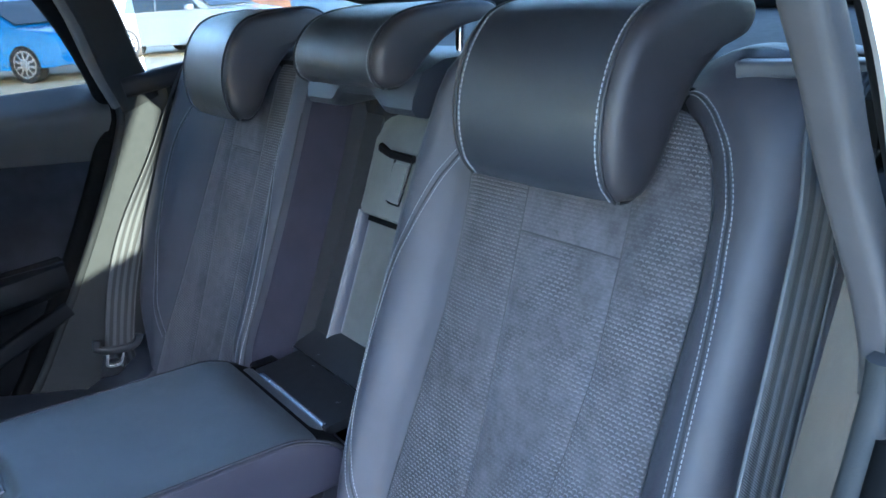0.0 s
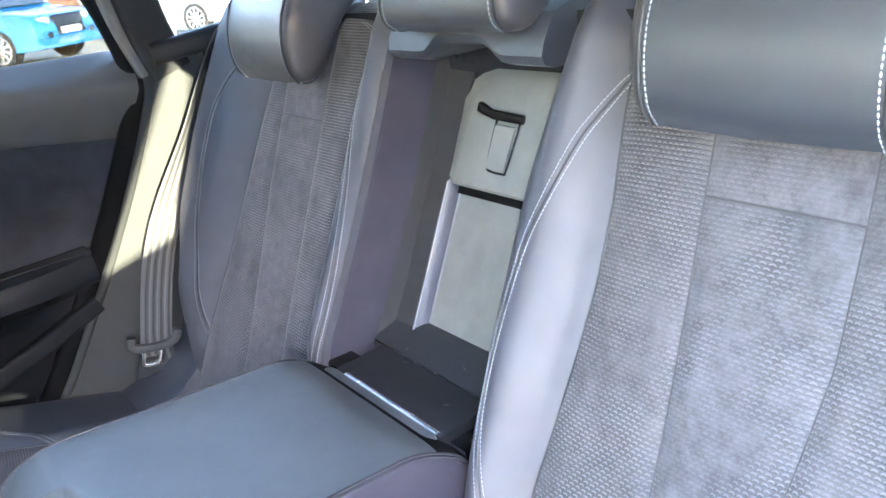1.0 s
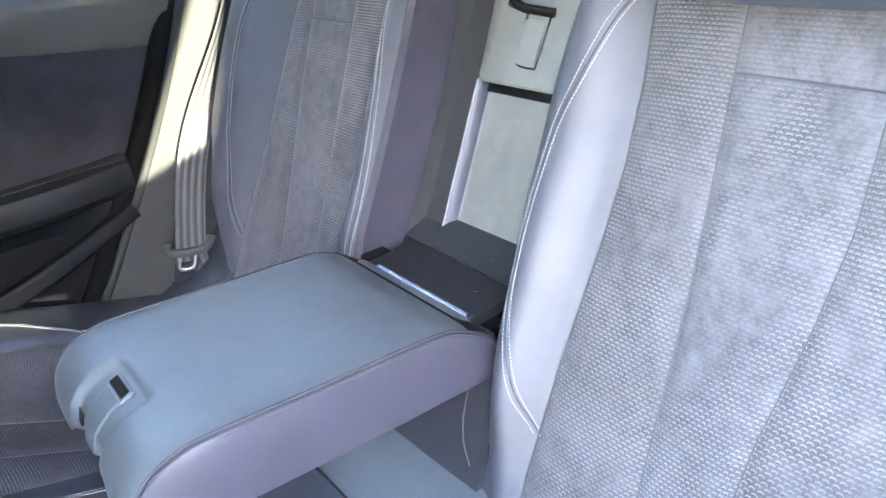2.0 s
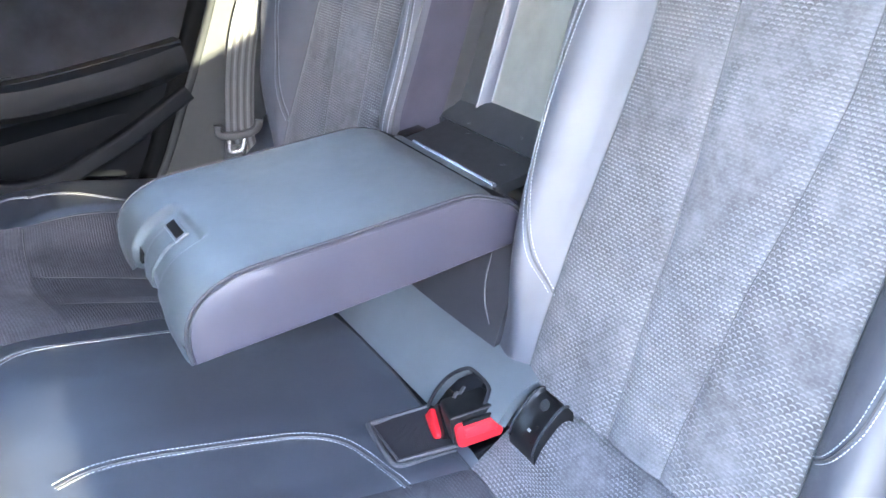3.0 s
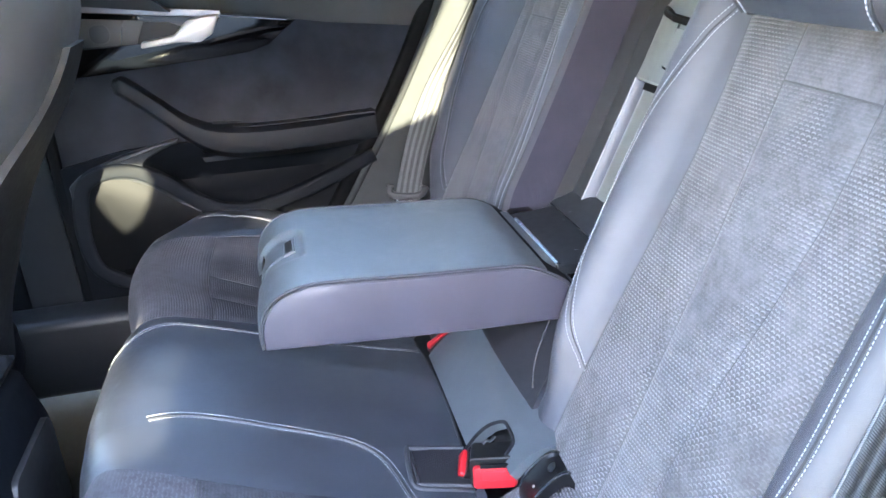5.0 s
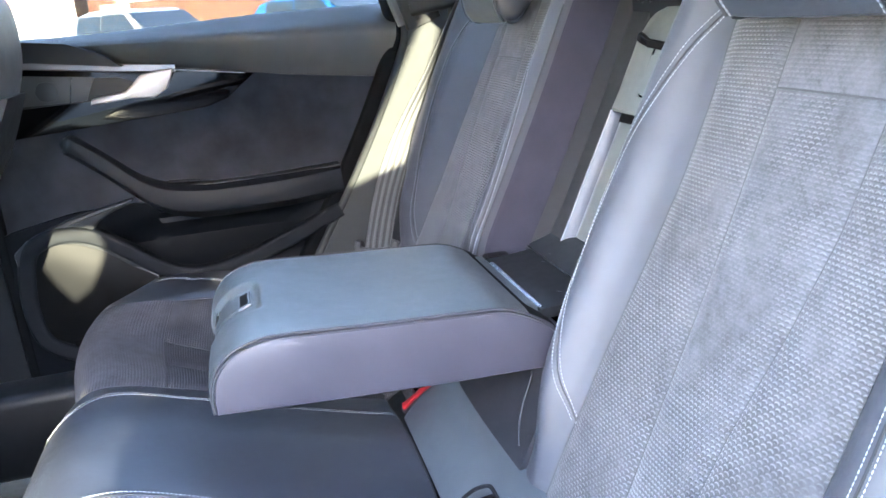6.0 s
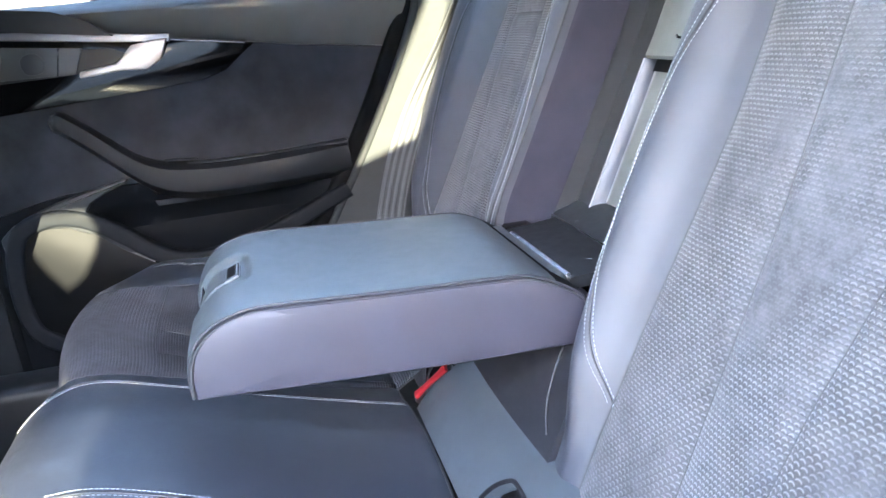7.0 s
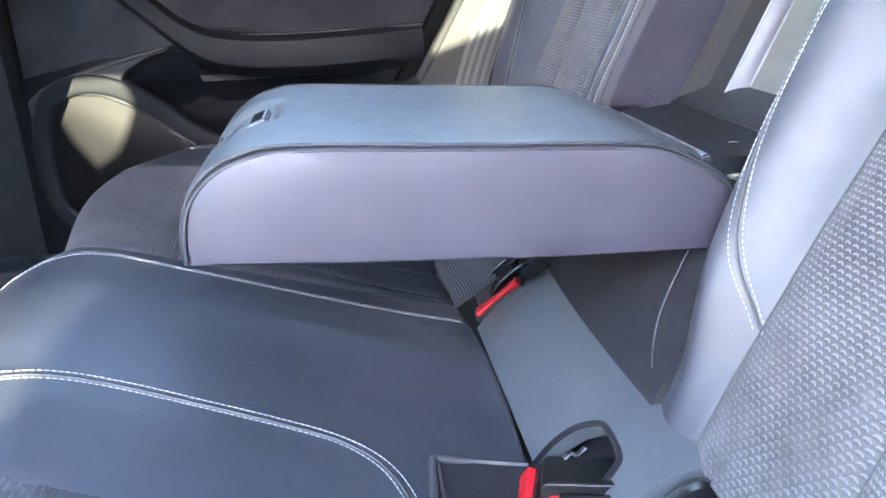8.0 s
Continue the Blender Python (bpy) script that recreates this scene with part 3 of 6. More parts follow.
def seat_back(side, label):
    ob = thing("rear_seat_back", label, "car seat", (0.25, YC + side * 0.35, 0.5), group="rear seat backs")
    inn, pin, pout, out, sa, sb = (edge_of(k, side) for k in ("inner", "panel_in", "panel_out", "outer", "seam_a", "seam_b"))
    table = FAR if side > 0 else NEAR
    eps = 0.0008
    part("inner_bolster", strip(side, inn, lambda z: pin(z) - eps, 0.49, 1.115, 20, 44, 0.010), LEATHER_BACK_LIT, ob)
    part("outer_bolster", strip(side, lambda z: pout(z) + eps, out, 0.49, 1.115, 20), LEATHER_BACK_LIT, ob)
    part("centre_panel", strip(side, lambda z: sa(z) + eps, lambda z: sb(z) - eps, 0.553, 0.9545, 12), SUEDE_MID, ob)
    part("top_patch", strip(side, lambda z: sa(z) + eps, lambda z: sb(z) - eps, 0.9555, 1.115, 12, 20), SUEDE_PLAIN, ob)
    part("side_panel", strip(side, pin, sa, 0.553, 1.115, 12), SUEDE, ob)
    part("side_panel", strip(side, sb, lambda z: max(pout(z), sb(z) + 0.0005), 0.553, 1.11, 12), SUEDE, ob)
    deep = 10 if side > 0 else 14
    heights = [0.49 + 0.025 * i for i in range(24)]
    inner_wall = [[back(inn(z) + 0.0005 + 0.004 * (k == 0), up(z), proud(inn(z) + 0.001, z, side) - 0.001 - 0.008 * k, side) for k in range(deep)] for z in heights]
    part("inner_side", slab(inner_wall, (0, side * 0.012, 0)), FABRIC, ob, "purple-grey cloth side of the folding back")
    if side > 0:
        rear = [[back(inn(z) + 0.004, up(z), proud(inn(z) + 0.001, z, side) - 0.070 - 0.012 * k, side) for k in range(6)] for z in heights]
        edge_seam = [back(inn(z) + 0.0005, up(z), proud(inn(z) + 0.001, z, side) + 0.0002, side) for z in heights if z < 1.04]
        part("edge_piping", sweep(edge_seam, disc(6, 0.0014), (0.9, 0, 0.4)), PIPING, ob)
        part("inner_frame", slab(rear, (0, side * 0.012, 0)), PLASTIC_DARKGREY, ob, "dark grey plastic frame behind the cloth")
    outer_wall = [[back(out(z) - 0.001, up(z), proud(out(z) - 0.001, z, side) - 0.014 * k, side) for k in range(10)] for z in heights]
    part("outer_side", slab(outer_wall, (0, -side * 0.012, 0)), LEATHER_BACK_LIT, ob)
    for key in ("stitch_in", "stitch_out"):
        part("seam_stitching", stitches([seat_line(table[key], side, -0.0036), seat_line(table[key], side, 0.0036)]), THREAD, ob, "pale double seam stitching")
        seam = [back(p.x, up(p.y), proud(p.x, p.y, side) + 0.0002, side) for p in catmull([(w, z, 0) for z, w in table[key]], 6)]
        part("seam_fold", sweep(seam, disc(6, 0.0011), (0.9, 0, 0.4)), PIPING, ob)
    for f in (sa, sb):
        line = [back(f(z), up(z), proud(f(z), z, side) - 0.0005, side) for z in [0.556 + 0.01 * i for i in range(50)]]
        part("panel_seam", sweep(line, disc(6, 0.0010), (0.9, 0, 0.4)), SEAM, ob)
    for f in (pin, pout):
        line = [back(f(z), up(z), proud(f(z), z, side) - 0.0002, side) for z in [0.556 + 0.01 * i for i in range(50)]]
        part("panel_seam", sweep(line, disc(6, 0.0012), (0.9, 0, 0.4)), PIPING, ob)
    a, b = sa(0.955), sb(0.955)
    line = [back(a + (b - a) * i / 12, up(0.955), proud(a + (b - a) * i / 12, 0.955, side) - 0.0003, side) for i in range(13)]
    part("panel_seam", sweep(line, disc(6, 0.0011), (0.9, 0, 0.4)), SEAM, ob)
    return ob


PLASTIC_DARKGREY = plain("dark_grey_plastic", (0.020, 0.020, 0.0215), 0.6)
SUEDE_MID = suede("grey_suede_middle", (0.073, 0.0715, 0.078), 0.9, fade=0.5)
seat_back(-1, "black leather rear seat back with grey suede panel and white stitching")
seat_back(1, "black leather rear seat back with grey suede panel and white stitching")


def headrest(at_y, half, low, label, x0=0.0, squash=1.0):
    """Comma-shaped headrest with a flat front face and piped cheeks."""
    ob = thing("headrest", label, "headrest", (0.46 + x0, at_y, low), group="rear headrests")
    prof = [V((p.x, 0, p.z * squash)) for p in catmull([(0.412, 0, 0.004), (0.400, 0, 0.022), (0.397, 0, 0.055), (0.405, 0, 0.090), (0.424, 0, 0.122), (0.452, 0, 0.141), (0.500, 0, 0.147), (0.548, 0, 0.145), (0.572, 0, 0.131), (0.566, 0, 0.113), (0.530, 0, 0.104), (0.494, 0, 0.082), (0.466, 0, 0.050), (0.446, 0, 0.018), (0.429, 0, 0.003), (0.412, 0, 0.004)], 4)[:-1]]
    c = V((0.450, 0, 0.092 * squash))

    def ring(y, k):
        return [V((x0 + c.x + (p.x - c.x) * k, at_y + y, low + c.z + (p.z - c.z) * k)) for p in prof]
    steps = [-1.0, -0.95, -0.8, -0.55, -0.25, 0, 0.25, 0.55, 0.8, 0.95, 1.0]
    part("cushion", loft([ring(half * a, 1.0 + 0.018 * (1 - a * a)) for a in steps], caps=False), LEATHER, ob)
    for sgn in (-1, 1):
        part("cheek", loft([ring(sgn * (half + h), k) for h, k in ((0.0, 0.995), (0.005, 0.985), (0.010, 0.95), (0.0135, 0.88), (0.0155, 0.76), (0.0165, 0.5), (0.017, 0.2))]), LEATHER_CHEEK, ob)
        edge = [V((x0 + c.x + (p.x - c.x) * 1.006, at_y + sgn * (half - 0.003), low + c.z + (p.z - c.z) * 1.006)) for p in prof]
        part("seam_stitching", stitches([edge[:31]], 0.0032, 0.0013, 0.00075), THREAD, ob, "white edge stitching")
        part("piping", sweep([V((p.x, at_y + sgn * (half + 0.0015), p.z)) for p in edge] , disc(6, 0.0016), (0, 1, 0)), PIPING, ob)
    for sgn in (-1, 1):
        part("post", sweep(spaced([V((x0 + 0.545, at_y + sgn * 0.055, 1.13)), V((x0 + 0.540, at_y + sgn * 0.055, 1.07))], 5), disc(10, 0.006), (1, 0, 0)), CHROME, ob)
    return ob


LEATHER_CHEEK = leather("black_leather_cheek", (0.026, 0.024, 0.027), 0.44)
headrest(YC - 0.347, 0.080, 1.011, "large black leather headrest with white edge stitching")
headrest(YC + 0.341, 0.076, 1.009, "large black leather headrest with white edge stitching")
headrest(YC - 0.006, 0.084, 1.072, "low black leather middle headrest with white edge stitching", 0.025, 0.56)


# ---- the middle opening with its bin and the ski hatch ----
def middle_bay():
    ob = thing("centre_bay", "grey plastic ski hatch bay behind the folded armrest", "car seat", (0.42, YC, 0.72))
    a, b = YC - 0.118, YC + 0.128

    def q(y, z, d):
        return V((0.011 + 0.456 * z + d * 1.0, y, z))
    # bridge under the middle headrest, with a notch
    rows = []
    for i in range(31):
        y = a + (b - a) * i / 30
        notch = 0.018 * ease(abs(y - YC + 0.004), 0.030, 0.062)
        lo = 1.061 - notch
        f = 1 - 0.3 * (abs(y - YC) / 0.12) ** 4
        rows.append([V((0.470, y, lo - 0.004)), V((0.456, y, lo)), V((0.452, y, lo + 0.008)), V((0.455, y, lo + 0.02)), V((0.470, y, 1.088)), V((0.50, y, 1.098)), V((0.60, y, 1.098)), V((0.60, y, lo + 0.0))])
    part("bridge", loft(rows), LEATHER, ob, "leather bridge with a notch below the headrest")
    part("recess_liner", box(0.03, b - a - 0.004, 0.06, 0.0, (0.560, YC + 0.005, 1.05)), SATIN_BLACK, ob)
    # hatch door: upper block with handle, lower panel sunk behind bevels
    yr = YC + 0.062
    bmf = slab([[q(b + 0.006, z, 0.066), q(yr + 0.0165, z, 0.067)] for z in (0.70, 0.80, 0.90, 1.02)], (0.01, 0, 0))
    part("bay_side_strip", bmf, PLASTIC_DARKGREY, ob)
    part("bevel", slab([[q(yr + 0.0165, z, 0.066), q(yr + 0.006, z + 0.008, 0.081)] for z in (0.728, 0.78, 0.84, 0.897)], (0.008, 0, 0)), PLASTIC_BEVEL, ob, "bevelled edge of the hatch, lilac cast of light painted in")
    # pale beads paint the glints along both bevel edges
    for dy, d, h in ((0.0170, 0.065, 0.0), (0.006, 0.080, 0.008)):
        part("bevel_glint", sweep([q(yr + dy, z + h, d) for z in (0.730, 0.78, 0.84, 0.897)], disc(6, 0.0011), (1, 0, 0)), PLASTIC_GLINT, ob)
    part("lower_panel", slab([[q(yr + 0.007, z, 0.080), q(YC - 0.02, z, 0.080), q(a, z, 0.080)] for z in (0.735, 0.80, 0.86, 0.93)], (0.008, 0, 0)), PLASTIC_GREY, ob)
    up_rows = []
    for z, d, yo in ((0.896, 0.084, 0.0), (0.898, 0.058, 0.0), (0.902, 0.054, 0.0), (0.955, 0.053, -0.006), (0.985, 0.052, -0.012), (1.012, 0.060, -0.020), (1.022, 0.066, -0.024), (1.026, 0.10, -0.024)):
        up_rows.append([q(yr + 0.024, z, d + 0.016), q(yr + 0.006 + yo * 0.4, z, d + 0.006), q(yr - 0.002 + yo, z, d), q(YC, z, d), q(YC - 0.06, z, d), q(a, z, d)])
    part("upper_panel", slab(up_rows, (0.012, 0, 0)), PLASTIC_GREY, ob)
    # black strip paints the dark shadow line below the upper block
    part("ledge_shade", slab([[q(yr + 0.008, z, 0.0775), q(YC, z, 0.0775), q(a, z, 0.0775)] for z in (0.882, 0.8955)], (0.004, 0, 0)), MATT_BLACK, ob)
    hx = 0.051
    grip = spaced([q(YC + 0.018, 0.988, hx - 0.020), q(YC - 0.004, 0.980, hx - 0.016)], 6)
    part("hatch_handle", join(sweep(grip, rounded(0.008, 0.012, 0.003), scale=lambda f: 1.0 - 0.35 * abs(f - 0.2)), sweep(spaced([q(YC - 0.002, 0.981, hx - 0.016), q(YC - 0.036, 0.976, hx - 0.004)], 5), rounded(0.009, 0.010, 0.003))), GLOSS, ob, "gloss black pull handle")
    loop = [q(YC + 0.006, 0.974, hx - 0.001), q(YC + 0.008, 0.927, hx + 0.002), q(YC + 0.004, 0.921, hx + 0.002), q(YC - 0.018, 0.920, hx + 0.002), q(YC - 0.023, 0.925, hx + 0.002), q(YC - 0.030, 0.972, hx - 0.001)]
    part("handle_gap", sweep(catmull(loop, 3), disc(6, 0.0013), (1, 0, 0)), SATIN_BLACK, ob)
    part("handle_plate", slab([[q(YC + 0.006, z, hx - 0.002), q(YC - 0.022 - 0.05 * (z - 0.924), z, hx - 0.002)] for z in (0.924, 0.942, 0.967)], (0.004, 0, 0)), PLASTIC_GREY, ob)
    # floor of the bay: grey tray, gloss black hinge lid with rounded lip
    tray = [[V((x, y, z)) for y in (a, YC - 0.05, YC + 0.04, b - 0.01)] for x, z in ((0.3745, 0.7195), (0.381, 0.7225), (0.400, 0.728), (0.420, 0.736), (0.440, 0.738))]
    part("tray", slab(tray, (0, 0, -0.02)), PLASTIC_TRAY, ob)
    part("tray_gap", sweep([V((0.3735, a + 0.004, 0.7222)), V((0.3735, YC, 0.7222)), V((0.3735, b - 0.02, 0.7222))], disc(6, 0.0012)), SATIN_BLACK, ob)
    lid = []
    for x, z in ((0.310, 0.697), (0.307, 0.711), (0.309, 0.7170), (0.314, 0.7180), (0.340, 0.7190), (0.372, 0.7225)):
        lid.append([V((x, y, z)) for y in [YC - 0.098 + 0.0192 * j for j in range(11)]])
    part("hinge_lid", slab(lid, (0.004, 0, -0.012)), PLASTIC, ob, "smooth black hinge cover")
    part("lid_lip", sweep([V((0.3095, y, 0.7160)) for y in [YC - 0.092 + 0.0165 * j for j in range(11)]], disc(10, 0.0046)), LIP_GLINT, ob, "rounded black lip of the hinge cover, highlight painted silver")
    part("hinge_end", box(0.035, 0.026, 0.012, 0.004, (0.328, YC + 0.108, 0.712)), GLOSS, ob)
    part("hinge_box", box(0.15, 0.262, 0.070, 0.004, (0.392, YC + 0.004, 0.652)), SATIN_BLACK, ob)
    # lower pad under the armrest, its leather darkened for the shade there
    pad = []
    for i in range(13):
        z = 0.485 + 0.19 * i / 12
        pad.append([V((0.011 + 0.456 * z - 0.009 - 0.004 * math.sin(math.pi * j / 14), YC - 0.147 + 0.294 * j / 14, z)) for j in range(15)])
    part("lower_pad", slab(pad, (0.04, 0, 0)), LEATHER_PAD_SHADE, ob)
    crease = [V((0.011 + 0.456 * z - 0.0125, YC - w, z)) for w, z in ((0.102, 0.660), (0.103, 0.645), (0.104, 0.630), (0.107, 0.612), (0.116, 0.594), (0.132, 0.578))]
    part("pad_crease", sweep(catmull(crease, 4), disc(8, 0.0011), (1, 0, 0)), LEATHER_PAD_SHADE, ob, "rounded fold of the pad")
    part("back_wall", box(0.01, 0.30, 0.45, 0.0, (0.545, YC, 0.86)), SATIN_BLACK, ob)
    return ob


PLASTIC_TRAY = plain("tray_plastic", (0.021, 0.0225, 0.0245), 0.4)
# lilac cast of light on the bevel, and edge glints, put into the colours
PLASTIC_BEVEL = plain("bevel_plastic", (0.029, 0.030, 0.043), 0.40)
PLASTIC_GLINT = plain("edge_glint_plastic", (0.13, 0.13, 0.145), 0.45)
# the armrest's shade on the pad is painted as this dark base
LEATHER_PAD_SHADE = leather("shaded_pad_leather", (0.014, 0.0137, 0.017), 0.5)
# silver metal paints the highlight along the black lip
LIP_GLINT = plain("lip_glint", (0.30, 0.32, 0.36), 0.25, 0.8, vary=0.03, bump=0)
middle_bay()


# ---- seat bench ----
LINE = [(-0.245, 0.36), (-0.262, 0.44), (-0.266, 0.52), (-0.258, 0.565), (-0.238, 0.598), (-0.210, 0.611), (-0.170, 0.606), (-0.100, 0.582), (0.0, 0.548), (0.10, 0.517), (0.18, 0.495), (0.24, 0.480), (0.31, 0.470)]
CURVE = catmull([(x, 0, z) for x, z in LINE], 8)
RUN = [0.0]
for _a, _b in zip(CURVE, CURVE[1:]):
    RUN.append(RUN[-1] + (_b - _a).length)


def at_x(x):
    """Length along the bench's line at which its top reaches x."""
    for i in range(len(CURVE) - 1, 0, -1):
        if CURVE[i - 1].x <= x <= CURVE[i].x and CURVE[i].z > 0.46:
            return RUN[i - 1] + (RUN[i] - RUN[i - 1]) * (x - CURVE[i - 1].x) / (CURVE[i].x - CURVE[i - 1].x)
    return RUN[-1]


def bench(y, q, lift=0.0):
    """A point of the bench at y across and q along its line from the front's foot."""
    i = 0
    while i < len(RUN) - 2 and RUN[i + 1] < q:
        i += 1
    f = (q - RUN[i]) / (RUN[i + 1] - RUN[i])
    p = CURVE[i].lerp(CURVE[i + 1], f)
    t = (CURVE[i + 1] - CURVE[i]).normalized()
    nrm = V((-t.z, 0, t.x))
    a = abs(y - YC)
    x = p.x
    h = 0.006 * ease(0.12 - a, 0.0, 0.08) - 0.012 * ease(a, 0.11, 0.19)
    h -= 0.012 * bell(a, 0.34, 0.14) * ease(x, -0.24, -0.10)
    h += 0.040 * ease(a, 0.44, 0.52) * (ease(x, -0.22, -0.03) if y > YC else ease(x, -0.26, -0.15))
    h -= 0.352 * max(a - (0.628 if y > YC else 0.560), 0)
    edge = bench_edge(x)
    h -= 0.003 * bell(a, edge, 0.012)
    if a > edge:
        h -= 0.0035 * bell(x, -0.122, 0.012) * ease(a, edge, edge + 0.02)
        if -0.122 < x < 0.176:
            sa, sb = bench_seams(1 if y > YC else -1)
            h -= 0.004 * (bell(a, sa(x), 0.012) + bell(a, sb(x), 0.012)) + 0.003 * bell(a, 0.50, 0.012)
    if x > 0.176:
        h += (0.95 + 0.40 * (1 - ease(a, 0.12, 0.20))) * (x - 0.176)
    h -= 0.002 * bell(x, 0.176, 0.008)
    out = p + nrm * (h + lift)
    pull = (0.42 * max(a - 0.52, 0) - 0.034 * bell(a, 0.42, 0.26) if y > YC else 0.143 * max(a - 0.44, 0)) * (1 - ease(x, -0.24, 0.0))
    return V((out.x + pull, y, out.z))


def bench_seams(side):
    """The two seams along a seat cushion, from the middle line, as functions of x."""
    a, b = ([(-0.13, 0.292), (0.0, 0.250), (0.1, 0.235), (0.3, 0.23)], [(-0.13, 0.386), (0.0, 0.345), (0.1, 0.33), (0.3, 0.325)]) if side > 0 else ([(-0.13, 0.300), (0.3, 0.300)], [(-0.13, 0.409), (0.3, 0.409)])
    return (lambda x: lerp_table(a, x)), (lambda x: lerp_table(b, x))


def bench_edge(x):
    """Where the middle leather meets the outer suede, from the middle line."""
    return lerp_table([(-0.27, 0.168), (-0.22, 0.173), (-0.12, 0.187), (0.0, 0.199), (0.19, 0.212), (0.3, 0.215)], x)


def bench_patch(ya, yb, q0, q1, ny=14, nq=30, deep=0.05):
    rows = []
    for r in range(nq + 1):
        q = q0 + (q1 - q0) * r / nq
        x = bench(YC, q).x
        lo, hi = ya(x) if callable(ya) else ya, yb(x) if callable(yb) else yb
        rows.append([bench(lo + (hi - lo) * c / ny, q) for c in range(ny + 1)])
    rows.append([p + V((0, 0, -0.03)) for p in rows[-1]])
    return slab(rows, lambda p: V((deep * 0.5 if p.x < -0.2 else 0, 0, -deep if p.z > 0.5 else -0.004)))


def bench_line(pts, lift=0.0012, shift=0.0, n=100):
    """A smooth line on the bench through pairs x, y."""
    c = catmull([(x, y, 0) for x, y in pts], 10)
    out = []
    for i, p in enumerate(c):
        t = (c[min(i + 1, len(c) - 1)] - c[max(i - 1, 0)]).normalized()
        out.append(bench(p.y + t.x * shift, at_x(p.x - t.y * shift), lift))
    return spaced(out, n)


def wedge_at(y, f, lift=0.0):
    """A point of the middle wedge: f runs from its front seam to the seat back."""
    lift += 0.0085 * math.sin(math.pi * min(max(f, 0.0), 1.0)) - 0.018 * ease(f, 0.55, 1.08) ** 1.5
    return V((0.181 + 0.082 * f - 0.68 * lift, y, 0.4975 + 0.0745 * f + 0.73 * lift))


def wedge(y0, y1, arched, ny=44, nf=14):
    arch = [(-0.178, 0.54), (-0.168, 0.575), (-0.145, 0.585), (-0.132, 0.555), (-0.118, 0.40), (-0.110, 0.22), (-0.108, 0.0), (0.2, 0.0)]
    rows = []
    for i in range(ny + 1):
        y = y0 + (y1 - y0) * i / ny
        f0 = lerp_table(arch, y) if arched else 0.36
        f1 = lerp_table([(-0.15, 1.0), (-0.05, 1.04)], y)
        sag = -0.010 * ease(y, 0.125, 0.150)
        rows.append([wedge_at(y, f0 + (f1 - f0) * j / nf, sag) for j in range(nf + 1)])
    return slab(rows, (0.008, 0, -0.010))


def rear_bench():
    ob = thing("rear_bench", "rear bench cushion, black leather middle and grey suede seats", "car seat", (0.0, YC, 0.3))
    end, seam, mid = at_x(0.30), at_x(-0.122), at_x(0.176)
    edge = lambda s: (lambda x: YC + s * bench_edge(x))
    hole = (-0.170, -0.108)
    part("middle_pad", bench_patch(hole[1], edge(1), 0.0, mid, 26, 56), LEATHER, ob, "smooth black leather middle pad")
    part("middle_flank", bench_patch(edge(-1), hole[1], 0.0, at_x(0.106), 10, 46), LEATHER, ob)
    part("middle_flank", bench_patch(edge(-1), hole[0], at_x(0.106), at_x(0.184), 4, 10), LEATHER, ob)
    part("rear_wedge", wedge(-0.178, 0.150, True), LEATHER_WEDGE_LIT, ob, "leather wedge rising to the seat back, arched over the buckles")
    part("rear_wedge", wedge(-0.208, -0.178, False), LEATHER_WEDGE_LIT, ob)
    arch = [wedge_at(y, f, 0.0015) for y, f in ((-0.180, 0.0), (-0.181, 0.30), (-0.178, 0.50), (-0.170, 0.570), (-0.145, 0.585), (-0.132, 0.555), (-0.118, 0.40), (-0.110, 0.20), (-0.108, -0.02))]
    part("pocket_rim", sweep(catmull(arch, 4), disc(8, 0.0023)), CLOTH_BLACK, ob)
    for s in (-1, 1):
        e = edge(s)
        def lim(w, s=s):
            return lambda x: YC + s * max(w, bench_edge(x))
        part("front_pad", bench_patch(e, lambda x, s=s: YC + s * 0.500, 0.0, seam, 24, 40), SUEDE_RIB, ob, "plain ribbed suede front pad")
        sa, sb = bench_seams(s)
        cut_a, cut_b = (lambda x, f=sa, s=s: YC + s * max(f(x), bench_edge(x) + 0.004)), (lambda x, f=sb, s=s: YC + s * f(x))
        for lo, hi in ((e, cut_a), (cut_a, cut_b), (cut_b, lim(0.500))):
            part("seat_panel", bench_patch(lo, hi, seam, mid, 10, 30), SUEDE_SHADED, ob, "suede seat panel, painted darker for shade")
            part("seat_panel", bench_patch(lo, hi, mid, end, 10, 12), SUEDE, ob)
        for f in (sa, sb, lambda x: 0.500):
            part("panel_seam", sweep([bench(YC + s * f(x), at_x(x), 0.0) for x in [-0.12 + 0.0148 * i for i in range(21)]], disc(6, 0.0015)), PIPING, ob)
        part("side_bolster", bench_patch(lim(0.500), lim(0.585 if s < 0 else 0.636), 0.0, end, 12, 56), LEATHER, ob)
    # double seam on the near flank, running back and then turning down to the suede
    near_seam = [(-0.215, -0.150), (-0.200, -0.118), (-0.180, -0.097), (-0.150, -0.086), (-0.110, -0.083), (-0.05, -0.088), (0.0, -0.094), (0.04, -0.103), (0.07, -0.122), (0.088, -0.150), (0.100, -0.185), (0.106, -0.200)]
    far_seam = [(-0.247, 0.075), (-0.230, 0.098), (-0.212, 0.118), (-0.190, 0.135), (-0.165, 0.145), (-0.12, 0.150), (-0.05, 0.153), (0.05, 0.152), (0.13, 0.150), (0.172, 0.149)]
    for line in (near_seam[2:], far_seam):
        part("seam_stitching", stitches([bench_line(line, 0.0012, -0.0042), bench_line(line, 0.0012, 0.0042)], 0.0031, 0.0013), THREAD, ob, "pale double seam stitching")
